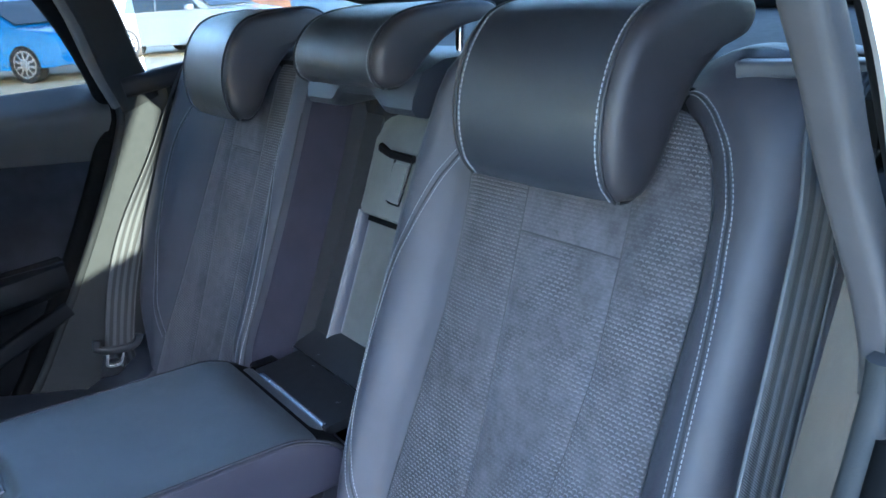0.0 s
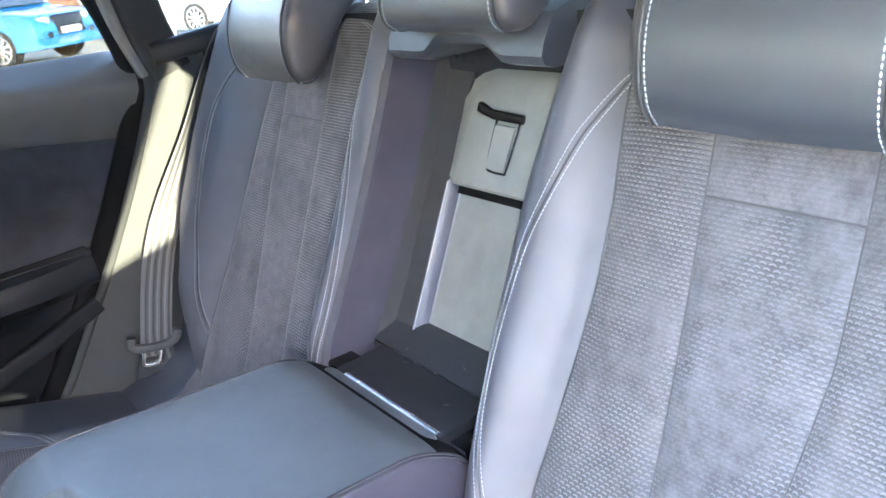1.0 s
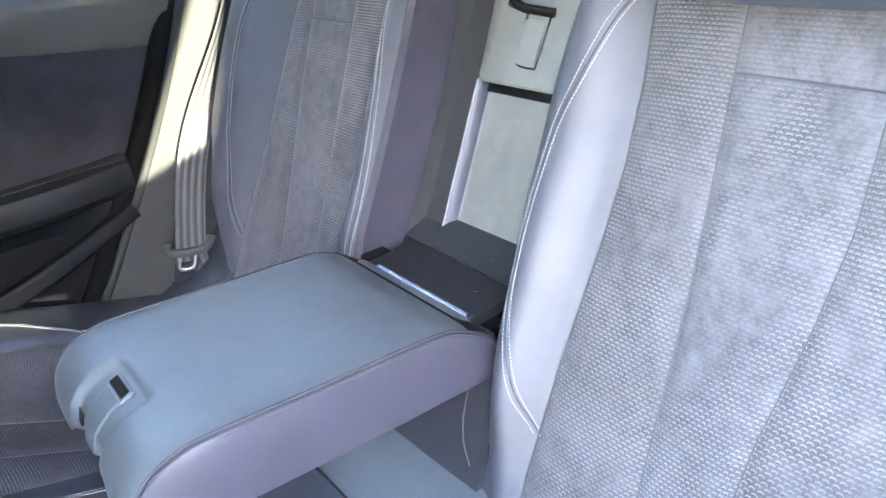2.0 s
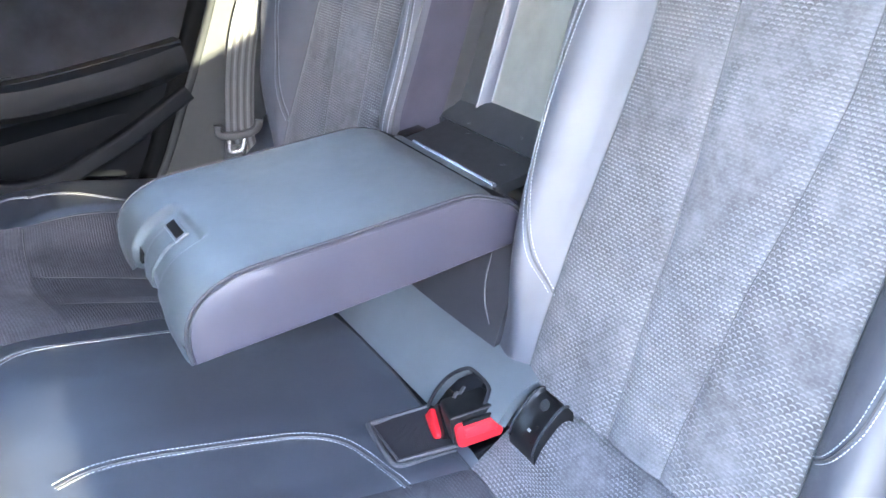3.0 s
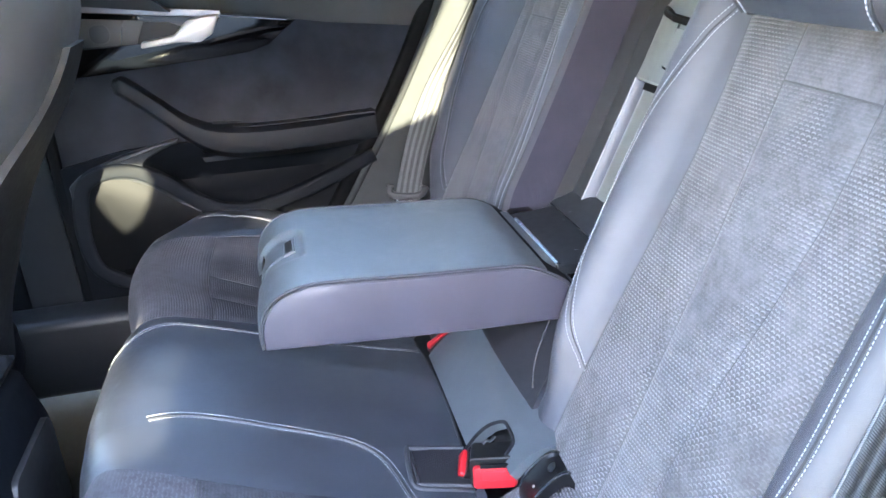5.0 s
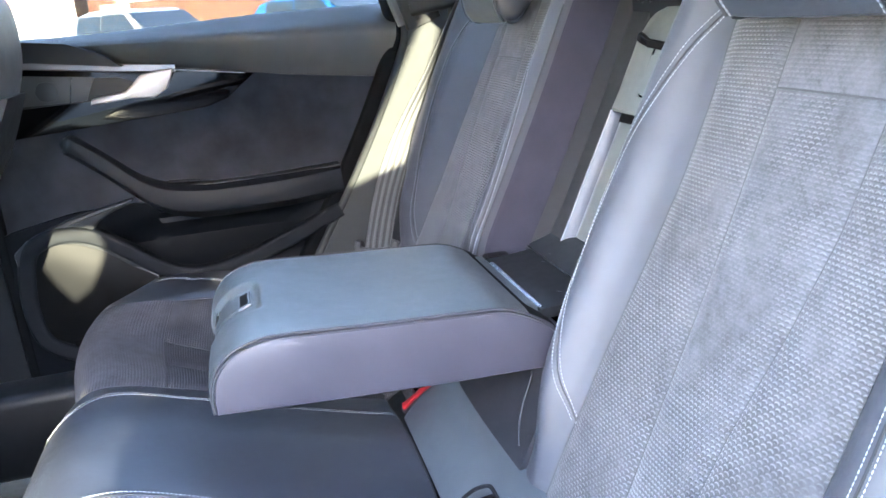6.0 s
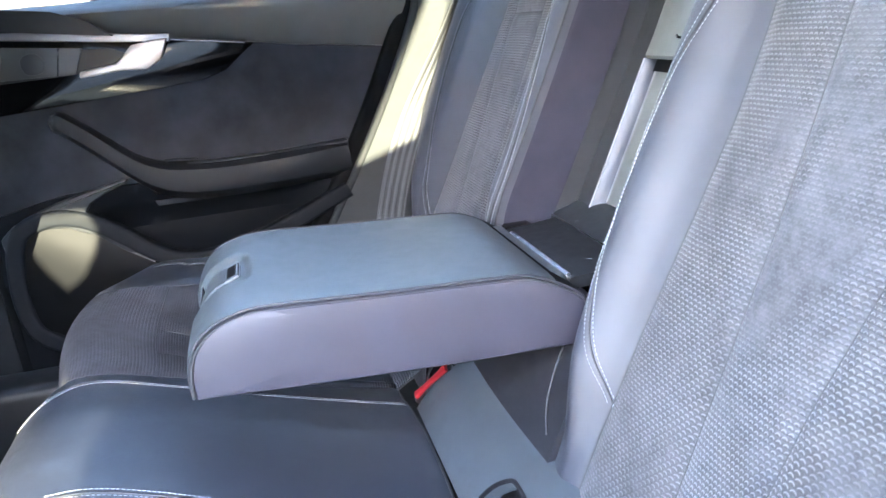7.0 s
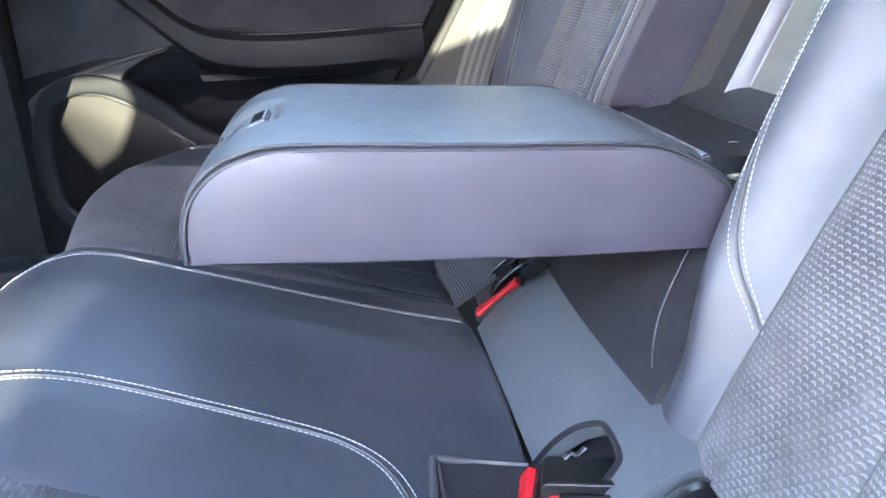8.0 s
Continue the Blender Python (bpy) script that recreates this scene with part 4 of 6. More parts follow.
        part("seam_fold", sweep(bench_line(line, 0.0003), disc(6, 0.0012)), PIPING, ob)
    outer = [(-0.19, 0.610), (-0.155, 0.614), (-0.075, 0.588), (-0.02, 0.553), (0.03, 0.522), (0.055, 0.500), (0.070, 0.465), (0.076, 0.42)]
    part("seam_stitching", stitches([bench_line(outer, 0.0012, -0.003), bench_line(outer, 0.0012, 0.003)]), THREAD, ob, "pale double seam stitching")
    part("seam_fold", sweep(bench_line(outer, 0.0003), disc(6, 0.0012)), PIPING, ob)
    outer = [(-0.20, YC - 0.47), (-0.165, YC - 0.484), (-0.12, YC - 0.492), (-0.05, YC - 0.496), (0.1, YC - 0.498)]
    part("seam_stitching", stitches([bench_line(outer, 0.0012, -0.003), bench_line(outer, 0.0012, 0.003)]), THREAD, ob, "pale double seam stitching")
    for s in (-1, 1):
        line = [bench(YC + s * (bench_edge(-0.122) + 0.31 * i / 16), seam, -0.0002) for i in range(17)]
        part("panel_seam", sweep(line, disc(6, 0.0013)), PIPING, ob)
    for ya, yb in ((hole[1], YC + 0.5), (-0.49, hole[0])):
        line = [bench(ya + (yb - ya) * i / 30, mid, 0.0) for i in range(31)]
        part("panel_seam", sweep(line, disc(6, 0.0014)), PIPING, ob)
    part("base", box(0.46, 1.16, 0.19, 0.01, (0.03, YC, 0.33)), CARPET, ob)
    # pocket for the buckles
    lip = [bench(y, at_x(x), 0.001) for x, y in ((0.176, hole[1]), (0.14, hole[1]), (0.112, hole[1]), (0.104, hole[1] - 0.006), (0.104, hole[0] + 0.012), (0.112, hole[0]), (0.14, hole[0]), (0.176, hole[0]))]
    part("pocket_rim", sweep(catmull(lip, 3), disc(8, 0.0032)), RUBBER_SOFT, ob)
    pocket = box(0.150, 0.070, 0.004, 0.0, (0.176, -0.142, 0.430))
    walls = [box(0.150, 0.003, 0.07, 0.0, (0.176, y, 0.440)) for y in (hole[0] - 0.010, hole[1] + 0.002)] + [box(0.003, 0.070, 0.07, 0.0, (x, -0.142, 0.44)) for x in (0.103, 0.250)]
    part("pocket_liner", join(pocket, *walls), CLOTH_BLACK, ob, "black elastic cloth buckle pocket")
    flap = [[V((0.108 + 0.066 * i, -0.105 - 0.010 * i - (0.060 + 0.004 * i) * j, 0.5125 - 0.007 * i - 0.004 * math.sin(math.pi * j) - 0.007 * j)) for i in (0, 0.25, 0.5, 0.75, 1.0)] for j in (0, 0.25, 0.5, 0.75, 1.0)]
    part("pocket_flap", slab(flap, (0, 0, -0.004)), CLOTH_BLACK, ob, "black ribbed cloth flap of the pocket")
    part("flap_hem", sweep([flap[0][4], flap[0][2], flap[0][0], flap[4][0], flap[4][2], flap[4][4]], disc(6, 0.0022)), RUBBER_SOFT, ob)
    return ob


# bench leather with less grain; reflected sky on the wedge is in its paler base
LEATHER_WEDGE_LIT = leather("smooth_leather_lit", (0.053, 0.061, 0.068), 0.36, 0.3, 0.8)
RUBBER_SOFT = plain("soft_rim", (0.021, 0.022, 0.026), 0.6)
CLOTH_BLACK = cloth("black_cloth", (0.0055, 0.0053, 0.0075))
# cushion suede is the backs' cloth, both bases darkened for shade on level tops
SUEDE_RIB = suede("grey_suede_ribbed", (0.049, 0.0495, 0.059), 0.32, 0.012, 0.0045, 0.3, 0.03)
SUEDE_SHADED = suede("grey_suede_shaded", (0.036, 0.0368, 0.0435), 0.5, fade=0.6, sheen=0.0)
rear_bench()


# ---- armrest ----
SIDE = [(-0.043, 0.681), (-0.043, 0.700), (-0.037, 0.722), (-0.022, 0.739), (0.0, 0.7485), (0.03, 0.7515), (0.125, 0.7455), (0.215, 0.7405), (0.255, 0.737), (0.282, 0.7265), (0.306, 0.711), (0.318, 0.695)]


def armrest():
    ob = thing("folding_armrest", "folded-down leather centre armrest with a latch slot", "armrest", (0.14, YC, 0.70))
    curve = catmull([(x, 0, z) for x, z in SIDE], 12)
    a, b = YC - 0.124, YC + 0.124
    rows = []
    for i, p in enumerate(curve):
        t = (curve[min(i + 1, len(curve) - 1)] - curve[max(i - 1, 0)]).normalized()
        nrm = V((-t.z, 0, t.x))
        row = []
        for j in range(97):
            f = j / 96
            y = a + (b - a) * f
            k = abs(2 * f - 1)
            crown = 0.0022 * (1 - k ** 14) + 0.0010
            across = (1 - ease(y, 0.050, 0.064)) * (1 - ease(-y, 0.026, 0.037))
            sunk = across * (1 - ease(p.x + 0.25 * max(y - 0.040, 0), 0.008, 0.0185)) * 0.0062
            q = V((p.x, y, p.z)) + nrm * (crown - sunk)
            scoop = 1 - ease(abs(y - YC), 0.050, 0.075)
            if p.x < 0 and p.z < 0.725:
                q.z += (scoop * 0.26 + 0.10 * (1 - ease(abs(y - YC), 0.075, 0.12))) * (0.725 - p.z)
                q.x += scoop * (0.725 - p.z) * 0.10
            row.append(q)
        rows.append(row)
    cut = next(i for i, p in enumerate(curve) if p.x > 0.284)
    # last rows of the top are black: the dark gap at the hinge is painted
    part("hinge_gap_shade", slab(rows[cut:], (0.006, 0, -0.006)), MATT_BLACK, ob, "matt black strip painting the dark hinge gap")
    part("top_cover", slab(rows[:cut + 1], lambda p: V((0.008, 0, -0.010 if p.z > 0.725 else 0.002))), LEATHER_ARM_LIT, ob, "smooth leather top, painted paler and bluer for sky light")
    foot = [V((0.318, 0, 0.695)), V((0.326, 0, 0.662)), V((0.20, 0, 0.666)), V((0.06, 0, 0.674)), V((-0.043, 0, 0.681))]
    outline = curve + foot[1:-1] + [V((-0.0425, 0, 0.6812))]
    for s, y in ((-1, a), (1, b)):
        c = V((0.14, 0, 0.705))
        loops = [[V((c.x + (p.x - c.x) * k, y + s * h, c.z + (p.z - c.z) * k)) for p in outline] for h, k in ((-0.012, 0.985), (0.0, 0.993), (0.0035, 0.978), (0.0055, 0.93), (0.0062, 0.7), (0.0062, 0.35), (0.006, 0.02))]
        part("side_panel", loft(loops), LEATHER_SIDE_SHADE, ob, "leatherette side, painted violet and darker for shade")
        part("piping", sweep([V((p.x, y + s * 0.0015, p.z + 0.001)) for p in curve], disc(8, 0.0013), (0, 1, 0)), PIPING_ARM, ob)
        part("seam_line", sweep([V((p.x + 0.0012, y + s * 0.0036, p.z - 0.0022)) for p in curve[4:-6]], disc(6, 0.0012), (0, 1, 0)), PIPING, ob)
        part("corner_seam", sweep([V((-0.0445, y - s * k, 0.7 + 0.001 * i)) for i, k in enumerate((0.0, 0.006, 0.013))], disc(6, 0.0008)), PIPING, ob)
    under = [[V((max(p.x, -0.012), y, p.z + 0.002)) for y in (a + 0.003, YC, b - 0.003)] for p in foot]
    part("underside", slab(under, (0, 0, 0.01)), LEATHER_SIDE_SHADE, ob)
    part("core", box(0.338, 0.20, 0.045, 0.01, (0.1385, YC, 0.702)), LEATHER_ARM_LIT, ob)
    # latch slot
    lever = []
    for i, p in enumerate(curve):
        if p.x < 0.0065 and p.z > 0.702:
            t = (curve[i + 1] - curve[i - 1]).normalized()
            nrm = V((-t.z, 0, t.x))
            wide = 0.0235 - 0.005 * ease(0.735 - p.z, 0, 0.02)
            row = []
            for k in range(15):
                f = 2 * k / 14 - 1
                rise = -0.0085 + 0.0070 * ease(1 - abs(f), 0.0, 0.22)
                row.append(V((p.x, 0.0155 + wide * f, p.z)) + nrm * rise)
            lever.append(row)
    lever.append([p + V((0.003, 0, -0.009)) for p in lever[-1]])
    part("latch_block", slab(lever, (0.004, 0, -0.004)), LEATHER_ARM_LIT, ob, "raised release block")
    tilt = pose(-0.0020, 0.0155, 0.7460, 0, -22, 0)
    part("slot_rim", box(0.0145, 0.043, 0.003, 0.0012, m=tilt @ pose(0.0, 0.0, 0.0004)), LEATHER_ARM_LIT, ob)
    part("latch_slot", box(0.0095, 0.036, 0.003, 0.0008, m=tilt @ pose(0.0, 0.0, 0.0011)), MATT_BLACK, ob, "black latch slot")
    part("release_notch", prism([(-0.0395, 0.712), (-0.0350, 0.728), (-0.0330, 0.713)], "y", 0.0385, 0.0475), MATT_BLACK, ob)
    return ob


PIPING_ARM = plain("armrest_piping", (0.020, 0.021, 0.025), 0.6, bump=0.1, spec=0.3)
# armrest top: sky light painted as a paler, bluer base than the sides
LEATHER_ARM_LIT = leather("armrest_leather_lit", (0.048, 0.056, 0.062), 0.36, 0.8, 0.9)
armrest()


# ---- belts and buckles ----
PLASTIC_BUCKLE = plain("buckle_plastic", (0.006, 0.0062, 0.0065), 0.4, spec=0.25)


def buckle(m, label, size=1.0, deep=0.040, turned=False):
    """Buckle seen on its open end: a black shell with a broad red button below the tongue slot; its end faces -y of its pose."""
    ob = thing("belt_buckle", label, "seat belt buckle", m.translation, group="seat belt buckles")
    wide, tall = 0.048 * size, 0.031 * size
    loops = []
    for y, k in ((0.0015, 0.95), (0.0, 0.985), (-0.0, 1.0), (0.004, 1.0), (deep * 0.6, 0.98), (deep, 0.92)):
        loops.append([m @ V((a * k, y, b * k)) for a, b in rounded(wide, tall, 0.005 * size)])
    part("body", loft(loops[1:]), PLASTIC_BUCKLE, ob)
    button = [[m @ V((a * k, y, -0.0038 * size + b * k)) for a, b in rounded(wide * 0.90, tall * 0.74, 0.0045 * size)] for y, k in ((0.004, 1.0), (-0.0035, 1.0), (-0.0052, 0.96), (-0.0058, 0.88))]
    press = part("release_button", loft(button), RED, ob, "red release button")
    if turned:
        return ob
    part("press_hollow", box(wide * 0.62, 0.0016, tall * 0.30, 0.0007, m=m @ pose(0.001, -0.0060 * size, -0.001 * size)), RED_LIGHT, press, "worn paler middle of the button")
    part("tongue_slot", box(wide * 0.60, 0.004, 0.0042 * size, 0.0008, m=m @ pose(0, -0.0046, 0.0085 * size)), MATT_BLACK, ob)
    part("rim", sweep([m @ V((a, -0.001, tall * 0.47)) for a in (-wide * 0.47, 0.0, wide * 0.47)], disc(6, 0.0006), (0, 0, 1)), PLASTIC_DARKGREY, ob)
    return ob


RED_LIGHT = plain("worn_red_plastic", (0.34, 0.012, 0.018), 0.5, vary=0.06, spec=0.25)
buckle(pose(0.194, -0.186, 0.5195, -10, 0, -13), "black seat belt buckle with red button in its pocket", 1.18)
buckle(pose(0.168, -0.143, 0.503, -27, 18, -112), "black seat belt buckle lying sideways in its pocket", 0.82, 0.020, True)


def sunk_buckle(label):
    """Buckle pushed down between the cushions, with only the edge of its waisted red button in sight."""
    a, b = V((0.183, 0.131, 0.5135)), V((0.221, 0.115, 0.5515))
    ob = thing("belt_buckle", label, "seat belt buckle", a, group="seat belt buckles")
    part("release_button", sweep(spaced([a, b], 13), rounded(0.013, 0.007, 0.003), (-0.7, 0, 0.7), scale=lambda f: 0.62 + 0.38 * abs(2 * f - 1) ** 1.5), RED, ob, "red release button")
    drop = V((0.004, 0.006, -0.006))
    part("body", sweep(spaced([a + drop - (b - a) * 0.06, b + drop + (b - a) * 0.12], 8), rounded(0.018, 0.010, 0.003), (-0.7, 0, 0.7)), PLASTIC, ob)
    part("strap", sweep(catmull([b + V((0.006, 0.002, 0.004)), b + V((0.014, 0.004, 0.008)), b + V((0.030, 0.014, 0.012))], 4), rounded(0.020, 0.003, 0.001)), CLOTH_BLACK, ob)
    return ob


sunk_buckle("black seat belt buckle sunk beside the armrest, red button showing")


CHROME_DARK = plain("dark_metal", (0.13, 0.13, 0.135), 0.3, 0.9, vary=0.05, bump=0)


def strap_anchor():
    ob = thing("belt_anchor", "bent bright metal strap anchor behind the buckle", "belt anchor", (0.198, -0.140, 0.545))
    part("bracket", sweep(catmull([(0.190, -0.150, 0.5335), (0.195, -0.1485, 0.5365), (0.199, -0.149, 0.5345), (0.206, -0.147, 0.5385)], 4), rounded(0.004, 0.0015, 0.0005)), CHROME_DARK, ob)
    return ob


strap_anchor()


def belt_guide(y, label, slope=False):
    """Black plastic child-seat anchor guide between cushion and back: a curved chute with raised rims."""
    ob = thing("anchor_guide", label, "anchor guide", (0.245, y, 0.50), group="anchor guides")

    def top(x, h):
        return (0.4975 + 0.9085 * (x - 0.181) if slope else bench(y, at_x(x)).z + 0.002) + h
    half = 0.020
    rows, rims = [], ([], [])
    for x, h0 in ((0.214, -0.012), (0.217, -0.005), (0.222, -0.001), (0.232, 0.001), (0.243, 0.001), (0.250, -0.002), (0.256, -0.008), (0.262, -0.018)):
        lean = -0.006 * (x - 0.204) / 0.06
        rows.append([V((x, y + lean + dy, top(x, h0) + h)) for dy, h in ((-half, -0.001), (-0.0185, 0.0), (-0.0150, -0.0035), (0.0, -0.004), (0.0150, -0.0035), (0.0185, 0.0), (half, -0.001))])
        for r, dy in zip(rims, (-0.0185, 0.0185)):
            r.append(V((x, y + lean + dy, top(x, h0) + 0.0005)))
    part("chute", slab(rows, (0, 0, -0.016)), GLOSS_GUIDE, ob)
    for r in rims:
        part("rim", sweep(catmull(r, 3), disc(8, 0.0016), (0, 0, 1)), SATIN_BLACK, ob)
    part("mark", box(0.003, 0.0035, 0.001, 0.0, m=pose(0.223, y - 0.004, top(0.223, -0.0035), 0, -40, 0)), PLASTIC_GREY, ob, "small pale moulded mark")
    part("clip", loft([[V((0.244 + a * 0.75, y - 0.004 + b, top(0.244, -0.0030) + a * 0.68 + h)) for a, b in disc(12, 0.006)] for h in (0, 0.0015)]), SATIN_BLACK, ob)
    return ob


GLOSS_GUIDE = plain("guide_plastic", (0.006, 0.006, 0.0065), 0.3, bump=0, spec=0.22)
belt_guide(-0.232, "gloss black child seat anchor guide", True)
belt_guide(-0.446, "gloss black child seat anchor guide")
belt_guide(2 * YC + 0.201, "gloss black child seat anchor guide")


def seat_belt(side, label, tongue):
    y = far if side > 0 else near
    ob = thing("seat_belt", label, "seat belt", (0.24, y(0.59), 0.6), group="rear seat belts")
    slip = 0.046 if side > 0 else 0.0
    mids = catmull([(0.243, y(0.592), 0.560), (0.247, y(0.591), 0.615), (0.296, y(0.612 if side > 0 else 0.594), 0.755), (0.356 + slip * 0.6, y(0.622 if side > 0 else 0.590), 0.912), (0.404 + slip, y(0.612 if side > 0 else 0.584), 1.035), (0.430 + slip, y(0.572), 1.085), (0.48 + slip, y(0.560), 1.105)], 8)
    across = V((0.96, -0.27, -0.06) if side > 0 else (0.995, -0.06, -0.06)).normalized()
    face = V((-0.27, -0.96, 0) if side > 0 else (-0.06, -1.0, 0)).normalized()
    rows = []
    for p in mids:
        turn = radians(55) * ease(p.z, 0.76, 0.95) if side > 0 else 0.0
        wide = Matrix.Rotation(turn, 3, "Z") @ across
        out_dir = Matrix.Rotation(turn, 3, "Z") @ face
        rows.append([p + wide * 0.0235 * k + out_dir * 0.0012 for k in (-1, -0.6, -0.2, 0.2, 0.6, 1)])
    part("webbing", slab(rows, face * -0.0016), WEBBING, ob)
    for k in (0, -1):
        part("woven_edge", sweep([r[k] - face * 0.0006 for r in rows], disc(6, 0.0013), tuple(face)), WEBBING, ob)
    if tongue:
        c = V((0.240, y(0.592), 0.603))
        m = Matrix.Translation(c) @ Matrix((across, -face, (V((0.34, 0, 0.94))))).transposed().to_4x4()
        bar = [m @ V((a, -0.004, b)) for a, b in ((-0.036, 0.016), (-0.034, 0.002), (-0.022, -0.005), (0, -0.007), (0.022, -0.005), (0.034, 0.002), (0.036, 0.016))]
        part("tongue_cover", sweep(catmull(bar, 4), rounded(0.014, 0.012, 0.004), tuple(face)), PLASTIC_GREYDARK, ob, "grey plastic tongue cover")
        ring = [m @ V((a, -0.004, b)) for a, b in ((-0.013, -0.010), (-0.012, -0.032), (-0.006, -0.037), (0.006, -0.037), (0.012, -0.032), (0.013, -0.010))]
        part("tongue", sweep(catmull(ring, 3), rounded(0.005, 0.003, 0.001), tuple(face)), STEEL, ob, "bright steel tongue")
        part("label_tag", box(0.040, 0.0015, 0.05, 0.0, m=m @ pose(0, 0.001, -0.034)), SATIN_BLACK, ob)
    return ob


PLASTIC_GREYDARK = plain("tongue_plastic", (0.020, 0.0205, 0.022), 0.5)
seat_belt(1, "ribbed grey seat belt hanging beside the seat with its steel tongue", True)
seat_belt(-1, "ribbed grey seat belt hanging beside the seat", False)


def lint():
    """A few pale fibres on the hinge cover."""
    rng = random.Random(5)
    bits = []
    for x, y, z in [(0.345, -0.05, 0.7193), (0.366, 0.05, 0.7216), (0.395, -0.02, 0.7265), (0.384, 0.07, 0.7232)]:
        a = rng.uniform(0, 180)
        n = rng.uniform(0.0018, 0.004)
        d = V((math.cos(a) * n, math.sin(a) * n, 0.0006))
        c = V((x, y, z + 0.0006))
        bits.append(sweep(catmull([c - d, c + V((d.y, -d.x, 0.002)) * 0.3, c + d], 3), disc(5, 0.00014)))
    return tagged(part("lint", join(*bits), THREAD), "pale lint fibres on the black hinge cover", "lint", kind="stuff")


lint()


# ---- far door ----
DY = 0.690


def trim_line(x):
    return lerp_table([(-0.46, 1.020), (-0.31, 1.003), (-0.077, 0.974), (0.045, 0.956), (0.12, 0.943), (0.345, 0.917)], x)


def pocket_line(x):
    """Upper edge of the lower door pad, where it leaves the suede."""
    return lerp_table([(-0.46, 0.700), (-0.38, 0.716), (-0.30, 0.732), (-0.208, 0.736), (-0.16, 0.735), (0.30, 0.735)], x)


def door_rear(z):
    """x of the door's rear edge."""
    return lerp_table([(0.40, -0.07), (0.529, 0.052), (0.627, 0.140), (0.72, 0.192), (0.83, 0.250), (0.931, 0.304), (0.992, 0.330), (1.054, 0.336)], z)


def far_door():
    ob = thing("door_1", "closed far rear door, black leather and suede with speaker", "car door", (-0.1, DY, 0.5), kind="structure")
    # upper pad
    rows = []
    for i in range(41):
        f = i / 40
        row = []
        for j in range(17):
            k = j / 16
            x = -0.46 + (0.336 + 0.46) * f
            z0 = trim_line(x)
            z1 = 1.048 + 0.020 * ease(x, -0.3, 0.2)
            z = z0 + (z1 - z0) * k
            y = DY - 0.004 - 0.036 * math.sin(math.pi * min(k * 0.62, 1)) ** 0.9 + 0.05 * ease(k, 0.55, 1.0)
            row.append(V((min(x, door_rear(z)) if f > 0.9 else x, y, z - 0.012 * ease(k, 0.9, 1))))
        rows.append(row)
    part("upper_pad", slab(rows, (0, 0.04, -0.004)), LEATHER_LEDGE_LIT, ob, "soft leather window ledge, painted pale for window light")
    part("front_wedge", loft([[V((-0.47, y, 1.012)), V((-0.30, y, 1.004)), V((-0.16, y, 0.985)), V((-0.19, y, 1.010)), V((-0.24, y, 1.030)), V((-0.32, y, 1.040)), V((-0.47, y, 1.046))] for y in (DY - 0.052, DY - 0.02)]), SATIN_DARK, ob, "dark moulded corner piece")
    # suede field
    rows = []
    for i in range(37):
        x0 = -0.42 + 0.75 * i / 36
        row = []
        for j in range(9):
            k = j / 8
            zb = 0.690 if x0 > -0.16 else pocket_line(x0)
            z = zb + (trim_line(x0) - 0.001 - zb) * k
            row.append(V((min(x0, door_rear(z)), DY + 0.006 * math.sin(math.pi * k), z)))
        rows.append(row)
    part("suede_panel", slab(rows, (0, 0.02, 0)), SUEDE_DOOR, ob, "dark suede insert")
    # black trim blade with the handle bowl
    blade = [(-0.44, 1.016), (-0.31, 1.001), (-0.19, 0.987), (-0.077, 0.972), (0.045, 0.956), (0.060, 0.951), (0.035, 0.933), (0.008, 0.912), (-0.03, 0.900), (-0.09, 0.8945), (-0.158, 0.890), (-0.25, 0.884), (-0.345, 0.878), (-0.44, 0.872)]
    loops = [[V((x, DY - 0.002 + h, z)) for x, z in blade] for h in (0.0, -0.012)]
    loops.append([V((x + (-0.2 - x) * 0.006, DY - 0.0145, z + (0.935 - z) * 0.03)) for x, z in blade])
    tb = part("trim_blade", loft(loops), GLOSS_BLADE, ob, "piano black trim blade")
    part("trim_edge", sweep([V((x, DY - 0.016, z)) for x, z in ((0.046, 0.9535), (-0.02, 0.963), (-0.074, 0.9705))], rounded(0.002, 0.0015, 0.0006), (0, 1, 0)), CHROME_DULL, tb)
    part("trim_edge", sweep([V((x, DY - 0.017, z)) for x, z in ((-0.075, 0.9735), (-0.19, 0.985), (-0.31, 0.999), (-0.44, 1.012))], rounded(0.014, 0.005, 0.002), (0, 1, 0)), CHROME_DULL, tb)
    part("handle_bowl", prism([(-0.42, 0.925), (-0.225, 0.930), (-0.165, 0.930), (-0.145, 0.955), (-0.17, 0.966), (-0.42, 0.985)], "y", DY - 0.0185, DY - 0.0165, 0.0), BOWL, tb)
    part("switch_plate", prism([(-0.345, 0.932), (-0.231, 0.931), (-0.212, 0.971), (-0.345, 0.985)], "y", DY - 0.0205, DY - 0.018, 0.001), SWITCH_GREY, tb)
    part("switch", prism(rounded_at(-0.292, 0.953, 0.036, 0.034, 0.015), "y", DY - 0.022, DY - 0.019, 0.001), PLASTIC, tb)
    part("plate_split", prism([(-0.259, 0.9315), (-0.2575, 0.9315), (-0.2475, 0.9735), (-0.249, 0.9735)], "y", DY - 0.0210, DY - 0.0200), SATIN_BLACK, tb)
    handle = [(-0.224, 0.9235), (-0.190, 0.9262), (-0.157, 0.9295), (-0.117, 0.9270), (-0.093, 0.940), (-0.085, 0.957), (-0.077, 0.9740), (-0.105, 0.9722), (-0.135, 0.968), (-0.149, 0.954), (-0.163, 0.9420), (-0.190, 0.9385), (-0.221, 0.9345)]
